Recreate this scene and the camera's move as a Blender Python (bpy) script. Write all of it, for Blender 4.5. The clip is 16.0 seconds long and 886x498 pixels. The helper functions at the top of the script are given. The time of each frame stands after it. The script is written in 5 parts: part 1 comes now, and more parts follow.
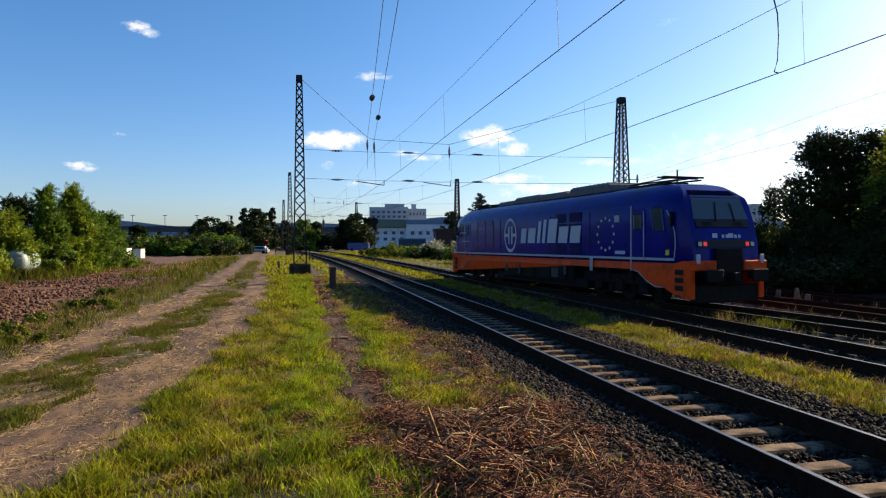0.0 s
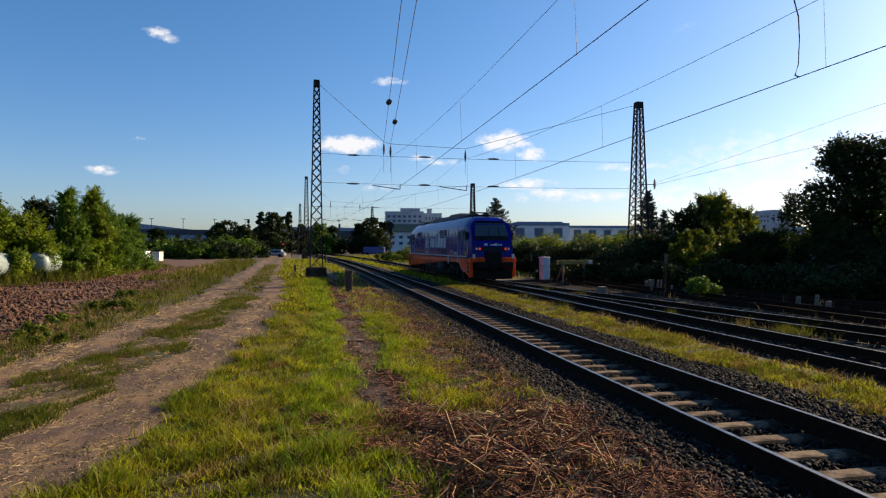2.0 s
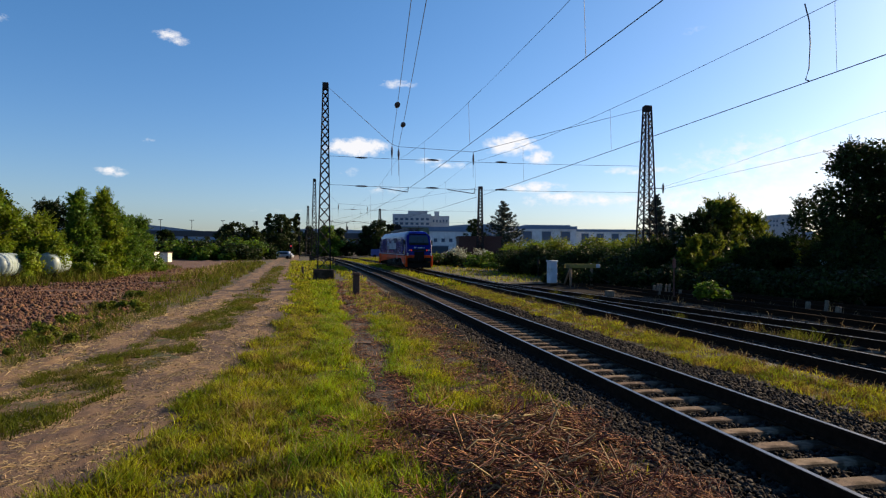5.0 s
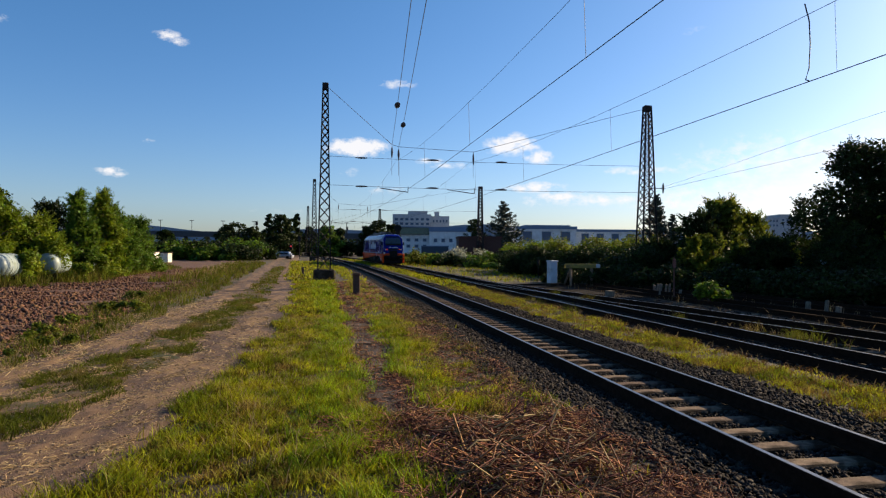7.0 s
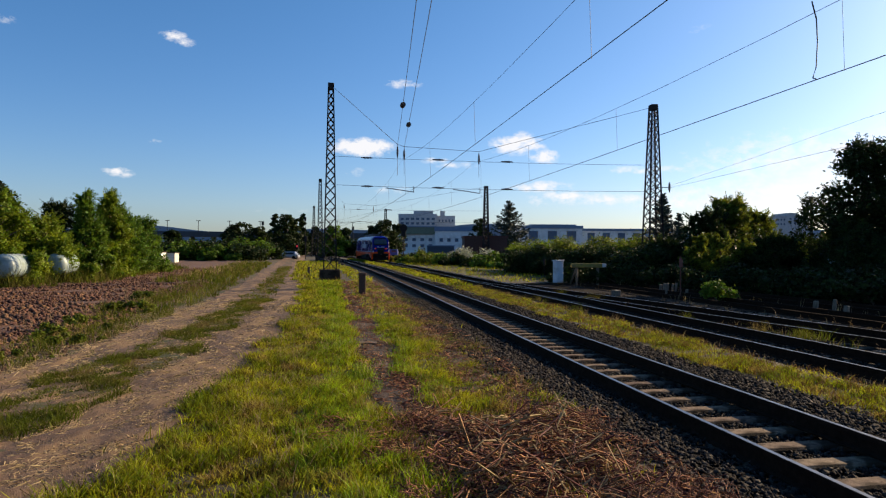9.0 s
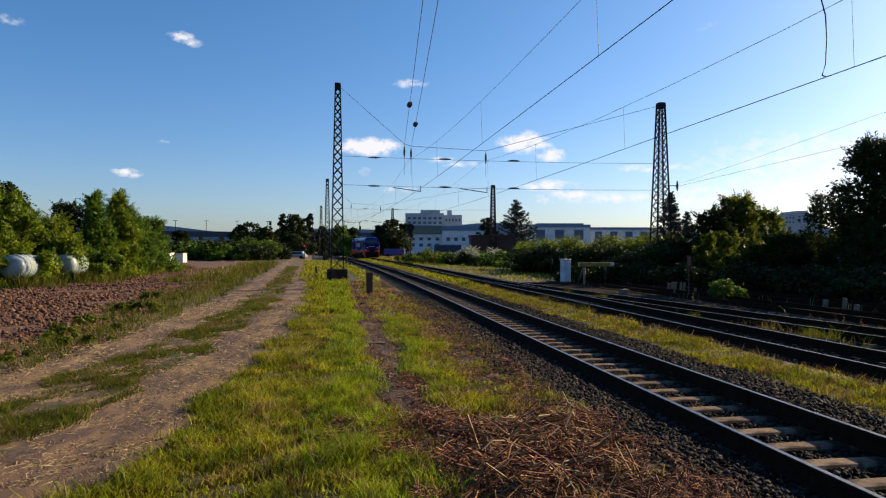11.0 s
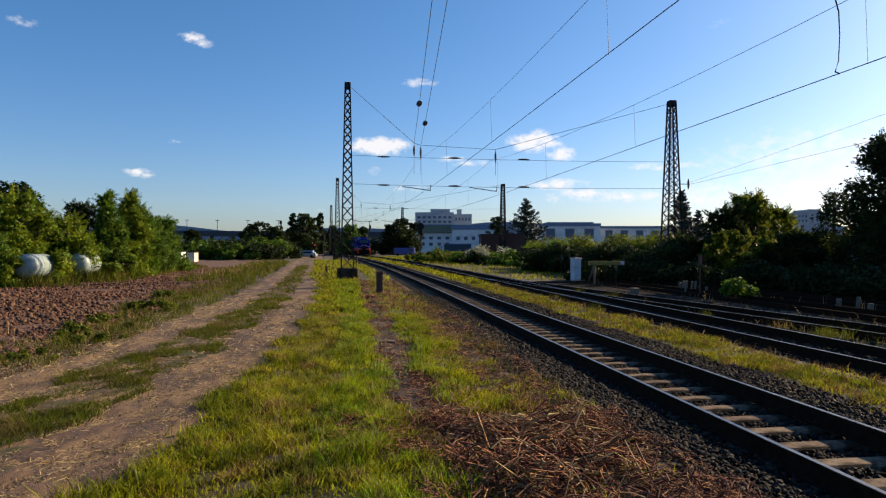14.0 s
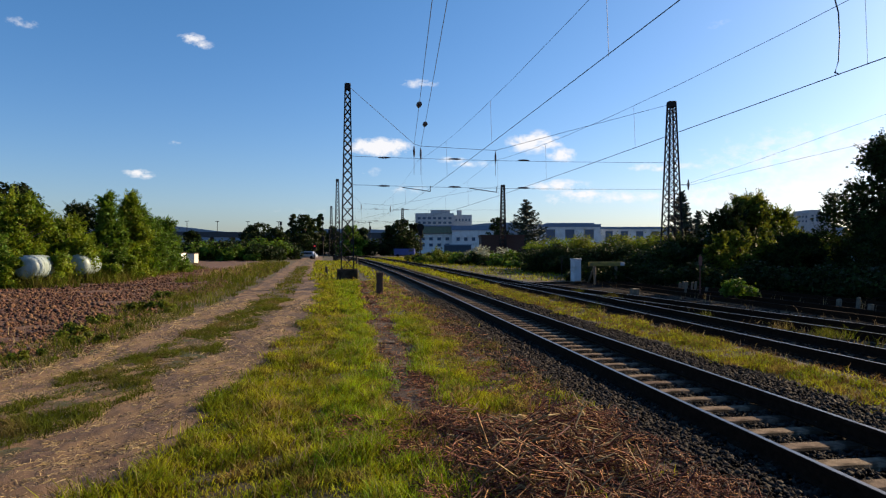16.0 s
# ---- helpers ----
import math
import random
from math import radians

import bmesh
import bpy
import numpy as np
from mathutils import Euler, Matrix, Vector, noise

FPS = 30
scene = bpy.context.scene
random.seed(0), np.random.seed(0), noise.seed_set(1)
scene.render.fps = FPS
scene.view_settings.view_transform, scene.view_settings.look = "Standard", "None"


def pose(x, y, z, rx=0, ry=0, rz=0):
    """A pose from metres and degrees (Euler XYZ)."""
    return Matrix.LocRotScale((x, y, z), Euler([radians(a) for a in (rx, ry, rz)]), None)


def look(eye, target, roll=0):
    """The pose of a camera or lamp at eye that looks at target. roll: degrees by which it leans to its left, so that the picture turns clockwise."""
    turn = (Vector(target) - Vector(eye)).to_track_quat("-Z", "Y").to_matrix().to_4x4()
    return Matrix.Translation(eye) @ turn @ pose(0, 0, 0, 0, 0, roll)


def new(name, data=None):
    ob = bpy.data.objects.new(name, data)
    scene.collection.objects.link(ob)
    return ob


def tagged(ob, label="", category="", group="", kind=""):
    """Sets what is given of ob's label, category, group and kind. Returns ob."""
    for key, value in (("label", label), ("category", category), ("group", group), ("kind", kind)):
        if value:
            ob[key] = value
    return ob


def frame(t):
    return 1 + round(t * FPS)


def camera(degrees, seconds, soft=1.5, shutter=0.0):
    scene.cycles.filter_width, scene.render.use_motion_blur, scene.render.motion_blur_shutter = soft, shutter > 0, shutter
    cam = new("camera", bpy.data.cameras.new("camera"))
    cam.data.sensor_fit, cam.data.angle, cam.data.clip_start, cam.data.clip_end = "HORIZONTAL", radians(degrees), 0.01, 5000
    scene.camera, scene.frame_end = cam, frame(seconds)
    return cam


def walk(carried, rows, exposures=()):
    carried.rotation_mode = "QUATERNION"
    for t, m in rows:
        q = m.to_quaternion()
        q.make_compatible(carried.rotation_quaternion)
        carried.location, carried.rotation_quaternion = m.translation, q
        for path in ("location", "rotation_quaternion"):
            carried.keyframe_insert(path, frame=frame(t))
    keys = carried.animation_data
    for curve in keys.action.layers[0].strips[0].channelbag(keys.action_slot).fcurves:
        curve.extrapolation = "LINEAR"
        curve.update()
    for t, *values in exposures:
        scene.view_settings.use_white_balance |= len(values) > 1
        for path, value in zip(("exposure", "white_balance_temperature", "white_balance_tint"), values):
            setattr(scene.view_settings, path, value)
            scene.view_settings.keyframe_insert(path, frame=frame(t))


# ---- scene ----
# ---- camera: a phone held by a standing person, turning slightly ----
cam = camera(68.57, 16.0, soft=1.2)


def held(t, yaw, tilt, lean, dx, dz):
    """World y runs along the nearest track; yaw is measured from the last heading."""
    return t, pose(dx, 0, 2.2 - dz, 90.15 + tilt, lean, -8.12 - yaw)


walk(cam, [
    held(0.0, 3.995, -0.547, 0.223, 0.042, -0.008),
    held(0.5, 3.772, -0.345, 0.139, 0.037, 0.0),
    held(1.0, 3.468, -0.303, 0.147, 0.030, 0.006),
    held(1.5, 3.035, -0.218, 0.084, 0.020, 0.008),
    held(2.0, 2.649, -0.141, -0.081, 0.014, 0.014),
    held(2.5, 2.304, -0.084, -0.176, 0.008, 0.010),
    held(3.0, 2.102, -0.025, -0.340, 0.006, 0.010),
    held(3.5, 1.960, 0.020, -0.371, 0.007, 0.010),
    held(4.0, 1.967, 0.058, -0.424, 0.006, 0.009),
    held(6.5, 2.041, 0.123, -0.407, 0.002, 0.008),
    held(7.0, 2.004, 0.116, -0.395, 0.001, 0.007),
    held(7.5, 1.877, 0.099, -0.450, 0.006, 0.010),
    held(8.0, 1.773, 0.086, -0.426, 0.006, 0.009),
    held(8.5, 1.648, 0.081, -0.398, 0.004, 0.005),
    held(9.0, 1.495, 0.075, -0.277, 0.003, 0.001),
    held(11.5, 0.718, -0.027, -0.111, -0.008, -0.010),
    held(12.0, 0.555, -0.070, -0.096, -0.008, -0.010),
    held(12.5, 0.393, -0.076, -0.043, -0.005, -0.008),
    held(13.0, 0.246, -0.079, -0.043, -0.005, -0.008),
    held(13.5, 0.144, -0.100, 0.030, -0.004, -0.006),
    held(14.0, 0.005, -0.077, -0.036, 0.0, 0.0),
    held(14.5, 0.020, -0.040, -0.020, -0.002, 0.0),
    held(15.0, 0.030, 0.0, -0.050, -0.003, 0.004),
    held(15.5, 0.0, -0.002, -0.044, 0.0, 0.0),
    held(16.0, 0.0, 0.0, 0.0, 0.0, 0.0),
], exposures=[(0.0, 1.19, 6500, 11), (1.0, 1.06, 6500, 11), (2.5, .95, 6500, 11), (16.0, .95, 6500, 11)])

# ---- light: low afternoon sun from ahead and to the side, clear sky with small clouds ----
SUN_AZ, SUN_EL = 68.0, 23.0      # degrees from +y towards +x, and above the horizon
sun_way = Vector((math.sin(radians(SUN_AZ)) * math.cos(radians(SUN_EL)), math.cos(radians(SUN_AZ)) * math.cos(radians(SUN_EL)), math.sin(radians(SUN_EL))))
sun = new("sun", bpy.data.lights.new("sun", "SUN"))
sun.data.energy, sun.data.angle, sun.data.color = 5.0, radians(0.53), (1.0, 0.77, 0.49)
sun.matrix_world = look(sun_way * 100, (0, 0, 0))


def from_view(px, py, deep):
    """A place at that depth along the last heading, through a point of a 1568 x 882 view."""
    a, b = radians(8.12), (px - 784) / 1150 * deep
    return Vector((deep * math.sin(a) + b * math.cos(a), deep * math.cos(a) - b * math.sin(a), 2.2 - (py - 444) / 1150 * deep))


def make_world():
    world = bpy.data.worlds.new("sky")
    scene.world = world
    world.use_nodes = True
    nt = world.node_tree
    N, L = nt.nodes, nt.links
    bg = N["Background"]
    sky = N.new("ShaderNodeTexSky")
    sky.sky_type, sky.sun_disc = "NISHITA", False
    sky.sun_elevation, sky.sun_rotation = radians(SUN_EL), radians(SUN_AZ)
    sky.air_density, sky.dust_density, sky.ozone_density = 1.0, 0.9, 3.2
    co = N.new("ShaderNodeTexCoord")
    # thin ragged clouds: soft ovals torn by noise, (view x, view y, half width, half height, strength)
    clouds = [(340, 68, 22, 9, 1.2), (358, 78, 18, 8, 1.1), (740, 147, 40, 9, .9), (672, 260, 58, 17, 1.5), (945, 252, 52, 20, 1.4), (995, 274, 30, 13, 1.2),
              (245, 308, 24, 9, 1.3), (310, 254, 12, 5, .8), (840, 291, 42, 7, 1.0), (990, 328, 58, 11, 1.2), (1110, 350, 110, 12, 1.0),
              (1170, 296, 75, 8, .9), (42, 40, 24, 8, .7), (1272, 45, 30, 10, .35), (800, 283, 30, 7, .9), (1400, 340, 220, 34, 1.0), (1040, 345, 70, 12, 1.1), (1250, 355, 120, 12, 1.0),
              (1500, 270, 220, 50, .85), (650, 304, 30, 9, .6), (985, 356, 22, 9, .8), (720, 335, 40, 10, .7), (560, 372, 90, 8, .35)]
    noise_tex = N.new("ShaderNodeTexNoise")
    noise_tex.inputs["Scale"].default_value, noise_tex.inputs["Detail"].default_value, noise_tex.inputs["Roughness"].default_value = 46, 9, .66
    stretch = N.new("ShaderNodeMapping")
    stretch.inputs["Scale"].default_value = (1, 1, 1.7)
    L.new(co.outputs["Generated"], stretch.inputs["Vector"])
    L.new(stretch.outputs[0], noise_tex.inputs["Vector"])
    total = None
    for px, py, w, h, strength in clouds:
        d = (from_view(px, py, 100) - Vector((0, 0, 2.2))).normalized()
        side = d.cross(Vector((0, 0, 1))).normalized()
        up = side.cross(d)
        sq = []
        for axis, size in ((side, w / 1150), (up, h / 1150)):
            dot = N.new("ShaderNodeVectorMath")
            dot.operation = "DOT_PRODUCT"
            L.new(co.outputs["Generated"], dot.inputs[0])
            dot.inputs[1].default_value = axis / size
            m = N.new("ShaderNodeMath")
            m.operation = "POWER"
            ab = N.new("ShaderNodeMath")
            ab.operation = "ABSOLUTE"
            L.new(dot.outputs["Value"], ab.inputs[0])
            L.new(ab.outputs[0], m.inputs[0])
            m.inputs[1].default_value = 2
            sq.append(m)
        front = N.new("ShaderNodeVectorMath")
        front.operation = "DOT_PRODUCT"
        L.new(co.outputs["Generated"], front.inputs[0])
        front.inputs[1].default_value = d
        gate = N.new("ShaderNodeMath")
        gate.operation = "GREATER_THAN"
        gate.inputs[1].default_value = .5
        L.new(front.outputs["Value"], gate.inputs[0])
        add = N.new("ShaderNodeMath")
        add.operation = "ADD"
        L.new(sq[0].outputs[0], add.inputs[0])
        L.new(sq[1].outputs[0], add.inputs[1])
        oval = N.new("ShaderNodeMapRange")
        oval.inputs["From Min"].default_value, oval.inputs["From Max"].default_value = 1.5, 0
        oval.inputs["To Min"].default_value, oval.inputs["To Max"].default_value = 0, strength
        L.new(add.outputs[0], oval.inputs["Value"])
        gated = N.new("ShaderNodeMath")
        gated.operation = "MULTIPLY"
        L.new(oval.outputs[0], gated.inputs[0])
        L.new(gate.outputs[0], gated.inputs[1])
        if total is None:
            total = gated
        else:
            s = N.new("ShaderNodeMath")
            s.operation = "MAXIMUM"
            L.new(total.outputs[0], s.inputs[0])
            L.new(gated.outputs[0], s.inputs[1])
            total = s
    rag = N.new("ShaderNodeMath")
    rag.operation = "MULTIPLY_ADD"
    L.new(noise_tex.outputs["Fac"], rag.inputs[0])
    rag.inputs[1].default_value, rag.inputs[2].default_value = 4.4, -2.45
    both = N.new("ShaderNodeMath")
    both.operation = "ADD"
    L.new(total.outputs[0], both.inputs[0])
    L.new(rag.outputs[0], both.inputs[1])
    some = N.new("ShaderNodeMath")
    some.operation = "MULTIPLY"
    L.new(both.outputs[0], some.inputs[0])
    L.new(total.outputs[0], some.inputs[1])
    mask = N.new("ShaderNodeMapRange")
    mask.inputs["From Min"].default_value, mask.inputs["From Max"].default_value, mask.inputs["To Max"].default_value = .05, 1.1, .92
    L.new(some.outputs[0], mask.inputs["Value"])
    mix = N.new("ShaderNodeMix")
    mix.data_type = "RGBA"
    L.new(mask.outputs[0], mix.inputs["Factor"])
    tone = N.new("ShaderNodeHueSaturation")
    tone.inputs["Saturation"].default_value = 1.22
    L.new(sky.outputs["Color"], tone.inputs["Color"])
    # air a little bluer than the sky model's, most at the horizon
    part_z = N.new("ShaderNodeSeparateXYZ")
    L.new(co.outputs["Generated"], part_z.inputs[0])
    air = N.new("ShaderNodeValToRGB")
    air.color_ramp.elements[0].position, air.color_ramp.elements[0].color = 0, (.79, .82, 1.0, 1)
    air.color_ramp.elements[1].position, air.color_ramp.elements[1].color = .42, (.84, .94, 1.0, 1)
    L.new(part_z.outputs["Z"], air.inputs["Fac"])
    tint = N.new("ShaderNodeMix")
    tint.data_type, tint.blend_type = "RGBA", "MULTIPLY"
    tint.inputs["Factor"].default_value = 1
    L.new(tone.outputs[0], tint.inputs["A"])
    L.new(air.outputs["Color"], tint.inputs["B"])
    L.new(tint.outputs["Result"], mix.inputs["A"])
    mix.inputs["B"].default_value = (6.6, 6.5, 6.5, 1)
    L.new(mix.outputs["Result"], bg.inputs["Color"])
    bg.inputs["Strength"].default_value = 0.079


make_world()


# ---- materials ----
def material(name, low, high, scale=4.0, rough=0.8, metal=0.0, bump=0.0, fine=40.0, detail=6, stain=None, stain_scale=0.7, stain_at=(.5, .7), random_by="", spread=0.0, through_light=0.0, aspect=(1, 1, 1), coat=0.0, spec=0.5):
    """Colour between low and high by grain, broad stains over it, fine relief; random_by 'object' or 'island' varies the value."""
    m = bpy.data.materials.new(name)
    m.use_nodes = True
    nt = m.node_tree
    N, L = nt.nodes, nt.links
    b = N["Principled BSDF"]
    b.inputs["Roughness"].default_value, b.inputs["Metallic"].default_value = rough, metal
    b.inputs["Coat Weight"].default_value, b.inputs["Specular IOR Level"].default_value = coat, spec
    geo = N.new("ShaderNodeNewGeometry")
    co = N.new("ShaderNodeTexCoord")
    mp = N.new("ShaderNodeMapping")
    mp.inputs["Scale"].default_value = aspect
    L.new(co.outputs["Object"], mp.inputs["Vector"])
    n1 = N.new("ShaderNodeTexNoise")
    n1.inputs["Scale"].default_value, n1.inputs["Detail"].default_value = scale, detail
    n1.inputs["Roughness"].default_value = .65
    L.new(mp.outputs[0], n1.inputs["Vector"])
    ramp = N.new("ShaderNodeValToRGB")
    ramp.color_ramp.elements[0].position, ramp.color_ramp.elements[1].position = .32, .68
    ramp.color_ramp.elements[0].color, ramp.color_ramp.elements[1].color = (*low, 1), (*high, 1)
    L.new(n1.outputs["Fac"], ramp.inputs["Fac"])
    col = ramp.outputs["Color"]
    if stain:
        n2 = N.new("ShaderNodeTexNoise")
        n2.inputs["Scale"].default_value, n2.inputs["Detail"].default_value = stain_scale, 5
        L.new(mp.outputs[0], n2.inputs["Vector"])
        mr = N.new("ShaderNodeMapRange")
        mr.inputs["From Min"].default_value, mr.inputs["From Max"].default_value = stain_at
        L.new(n2.outputs["Fac"], mr.inputs["Value"])
        mx = N.new("ShaderNodeMix")
        mx.data_type = "RGBA"
        L.new(mr.outputs[0], mx.inputs["Factor"])
        L.new(col, mx.inputs["A"])
        mx.inputs["B"].default_value = (*stain, 1)
        col = mx.outputs["Result"]
    if random_by:
        if random_by == "object":
            src = N.new("ShaderNodeObjectInfo").outputs["Random"]
        else:
            src = geo.outputs["Random Per Island"]
        mr = N.new("ShaderNodeMapRange")
        mr.inputs["To Min"].default_value, mr.inputs["To Max"].default_value = 1 - spread, 1 + spread
        L.new(src, mr.inputs["Value"])
        hs = N.new("ShaderNodeHueSaturation")
        L.new(mr.outputs[0], hs.inputs["Value"])
        L.new(col, hs.inputs["Color"])
        hue = N.new("ShaderNodeMapRange")
        hue.inputs["To Min"].default_value, hue.inputs["To Max"].default_value = .5 - spread * .04, .5 + spread * .04
        L.new(src, hue.inputs["Value"])
        L.new(hue.outputs[0], hs.inputs["Hue"])
        col = hs.outputs["Color"]
    L.new(col, b.inputs["Base Color"])
    if bump:
        n3 = N.new("ShaderNodeTexNoise")
        n3.inputs["Scale"].default_value, n3.inputs["Detail"].default_value = fine, 4
        L.new(mp.outputs[0], n3.inputs["Vector"])
        bp = N.new("ShaderNodeBump")
        bp.inputs["Strength"].default_value, bp.inputs["Distance"].default_value = bump, .02
        L.new(n3.outputs["Fac"], bp.inputs["Height"])
        L.new(bp.outputs[0], b.inputs["Normal"])
    if through_light:
        tr = N.new("ShaderNodeBsdfTranslucent")
        L.new(col, tr.inputs["Color"])
        ms = N.new("ShaderNodeMixShader")
        ms.inputs[0].default_value = through_light
        L.new(b.outputs[0], ms.inputs[1])
        L.new(tr.outputs[0], ms.inputs[2])
        L.new(ms.outputs[0], N["Material Output"].inputs["Surface"])
    return m


def plain(name, color, rough=0.5, metal=0.0, coat=0.0, glow=0.0):
    m = material(name, tuple(c * .88 for c in color), color, 3.0, rough, metal, 0.0, coat=coat)
    if glow:
        b = m.node_tree.nodes["Principled BSDF"]
        b.inputs["Emission Color"].default_value, b.inputs["Emission Strength"].default_value = (*color, 1), glow
    return m


SOIL = material("ploughed_soil", (.040, .016, .008), (.125, .054, .027), 5.0, .95, 0, .8, 30, stain=(.08, .038, .022), stain_scale=.3)
CLOD = material("soil_clod", (.030, .012, .006), (.145, .062, .031), 9.0, .95, 0, .6, 50, random_by="island", spread=.5)
EARTH = material("dry_earth", (.030, .018, .009), (.12, .072, .035), 9.0, .95, 0, 1.0, 60, detail=9, stain=(.035, .040, .010), stain_scale=.8, stain_at=(.47, .58))
LANE = material("lane_gravel", (.024, .013, .009), (.135, .076, .044), 14.0, .95, 0, 1.0, 90, detail=9, stain=(.18, .106, .048), stain_scale=1.6, stain_at=(.47, .58), aspect=(1, .4, 1))
TURF = material("turf", (.014, .013, .004), (.045, .036, .010), 3.0, .95, 0, .8, 40, stain=(.05, .030, .012), stain_scale=.9, stain_at=(.5, .66))
BLADE = material("grass_blade", (.036, .076, .003), (.36, .325, .010), 1.3, .7, stain=(.24, .155, .04), stain_scale=1.5, stain_at=(.55, .68), random_by="island", spread=.85, through_light=.47, detail=8, spec=.15)
WEED = material("weed_leaf", (.045, .062, .005), (.13, .135, .016), 1.2, .8, random_by="island", spread=.45, through_light=.4, stain=(.16, .11, .04), stain_scale=1.0, spec=.05)
LUSH = material("lush_grass", (.045, .11, .003), (.31, .35, .008), 1.0, .65, random_by="island", spread=.8, through_light=.42, spec=.2)
DRY = material("dry_grass", (.20, .135, .055), (.38, .28, .14), 6.0, .8, random_by="island", spread=.35, through_light=.3)
TWIG = material("dead_twig", (.02, .007, .0035), (.33, .12, .056), 12.0, .9, random_by="island", spread=.8)
BROWN = material("dead_litter", (.009, .004, .002), (.044, .018, .008), 11.0, .95, 0, 1.0, 50, detail=9, stain=(.030, .019, .006), stain_scale=1.0)
BALLAST = material("ballast_bed", (.007, .006, .005), (.024, .020, .017), 22.0, .95, 0, 1.0, 45, spec=.05)
STONE = material("ballast_stone", (.006, .005, .005), (.054, .045, .039), 8.0, .9, 0, .4, 60, random_by="island", spread=.85, spec=.1)
SLEEPER = material("sleeper_concrete", (.095, .066, .047), (.21, .155, .112), 12.0, .9, 0, .5, 60, stain=(.034, .021, .013), stain_scale=2.5, stain_at=(.48, .6), random_by="object", spread=.25, spec=.1)
RAIL = material("rail_rust", (.010, .006, .004), (.03, .016, .010), 12.0, .95, 0, .3, 60, spec=.05)
RAILTOP = material("rail_head", (.13, .125, .12), (.24, .23, .22), 9.0, .38, 1.0)
STEEL = material("mast_steel", (.010, .009, .010), (.03, .026, .025), 6.0, .75, 0, .2, 40, spec=.2)
CONCRETE = material("concrete", (.022, .017, .012), (.07, .055, .04), 6.0, .9, 0, .5, 50, stain=(.018, .013, .008), stain_scale=1.5, spec=.05)
WIRE = plain("wire_copper", (.02, .018, .018), .7)
INSUL = plain("insulator_brown", (.06, .03, .025), .35)
STRAW = material("straw", (.30, .20, .085), (.52, .38, .19), 6.0, .8, random_by="island", spread=.35)
BARK = material("bark", (.05, .036, .026), (.12, .09, .066), 14.0, .95, 0, .8, 30, aspect=(1, 1, .3))


# ---- plan helpers ----
def bend(y):
    """How far the tracks have swung to -x at y."""
    return -.00045 * max(0.0, y - 27) ** 2


def rise(y):
    """The gentle climb of the ground ahead."""
    u = np.asarray(y, float)
    v = .0075 * 10 * np.log1p(np.exp(np.clip((u - 48) / 10, -30, 30)))
    return np.minimum(v, 1.25)


def up(y):
    return float(rise(y))


def lane_x(y):
    """The lane's edge towards the railway."""
    return np.interp(y, [-12, 5, 9, 14, 20, 28, 40, 60, 100, 330], [-2.6, -2.3, -1.95, -1.5, -1.27, -1.22, -1.6, -2.5, -4.4, -12])


def lane_shift(x, y):
    """Carries growth and litter laid out beside a straight lane over to the real one."""
    return (lane_x(y) + 2.15) * np.clip((.5 - x) / 2.5, 0, 1) * np.clip((x + 14) / 4, 0, 1)


def mesh_object(name, verts, faces, mat, parent=None, smooth=False):
    me = bpy.data.meshes.new(name)
    me.from_pydata([tuple(map(float, v)) for v in verts], [], [tuple(map(int, q)) for q in faces])
    for m in (mat if isinstance(mat, (list, tuple)) else [mat]):
        me.materials.append(m)
    if smooth:
        me.polygons.foreach_set("use_smooth", [True] * len(me.polygons))
    me.update()
    ob = new(name, me)
    ob.parent = parent
    return ob


def array_object(name, verts, faces, mat, parent=None):
    """From numpy arrays: verts (n, 3), faces (m, k) with one k."""
    me = bpy.data.meshes.new(name)
    n, (m, k) = len(verts), faces.shape
    me.vertices.add(n)
    me.vertices.foreach_set("co", np.ascontiguousarray(verts, np.float32).ravel())
    me.loops.add(m * k)
    me.loops.foreach_set("vertex_index", np.ascontiguousarray(faces, np.int32).ravel())
    me.polygons.add(m)
    me.polygons.foreach_set("loop_start", np.arange(0, m * k, k, dtype=np.int32))
    me.polygons.foreach_set("loop_total", np.full(m, k, np.int32))
    me.materials.append(mat)
    me.update(calc_edges=True)
    me.validate()
    ob = new(name, me)
    ob.parent = parent
    return ob


def part(name, bm, mat, parent=None, label="", smooth=False):
    me = bpy.data.meshes.new(name)
    bm.normal_update()
    bm.to_mesh(me)
    bm.free()
    me.materials.append(mat)
    if smooth:
        me.polygons.foreach_set("use_smooth", [True] * len(me.polygons))
    ob = new(name, me)
    ob.parent = parent
    if label:
        tagged(ob, label)
    return ob


def box(bm, x0, x1, y0, y1, z0, z1, bevel=0.0):
    made = bmesh.ops.create_cube(bm, size=1.0, matrix=Matrix.LocRotScale(((x0 + x1) / 2, (y0 + y1) / 2, (z0 + z1) / 2), None, (x1 - x0, y1 - y0, z1 - z0)))
    if bevel:
        es = list({e for v in made["verts"] for e in v.link_edges})
        bmesh.ops.bevel(bm, geom=es, offset=bevel, segments=1, affect="EDGES")
    return bm


def bar(bm, a, b, r, sides=6, r2=None):
    a, b = Vector(a), Vector(b)
    d = b - a
    m = Matrix.Translation((a + b) / 2) @ d.to_track_quat("Z", "Y").to_matrix().to_4x4()
    bmesh.ops.create_cone(bm, cap_ends=True, segments=sides, radius1=r, radius2=r if r2 is None else r2, depth=d.length, matrix=m)
    return bm


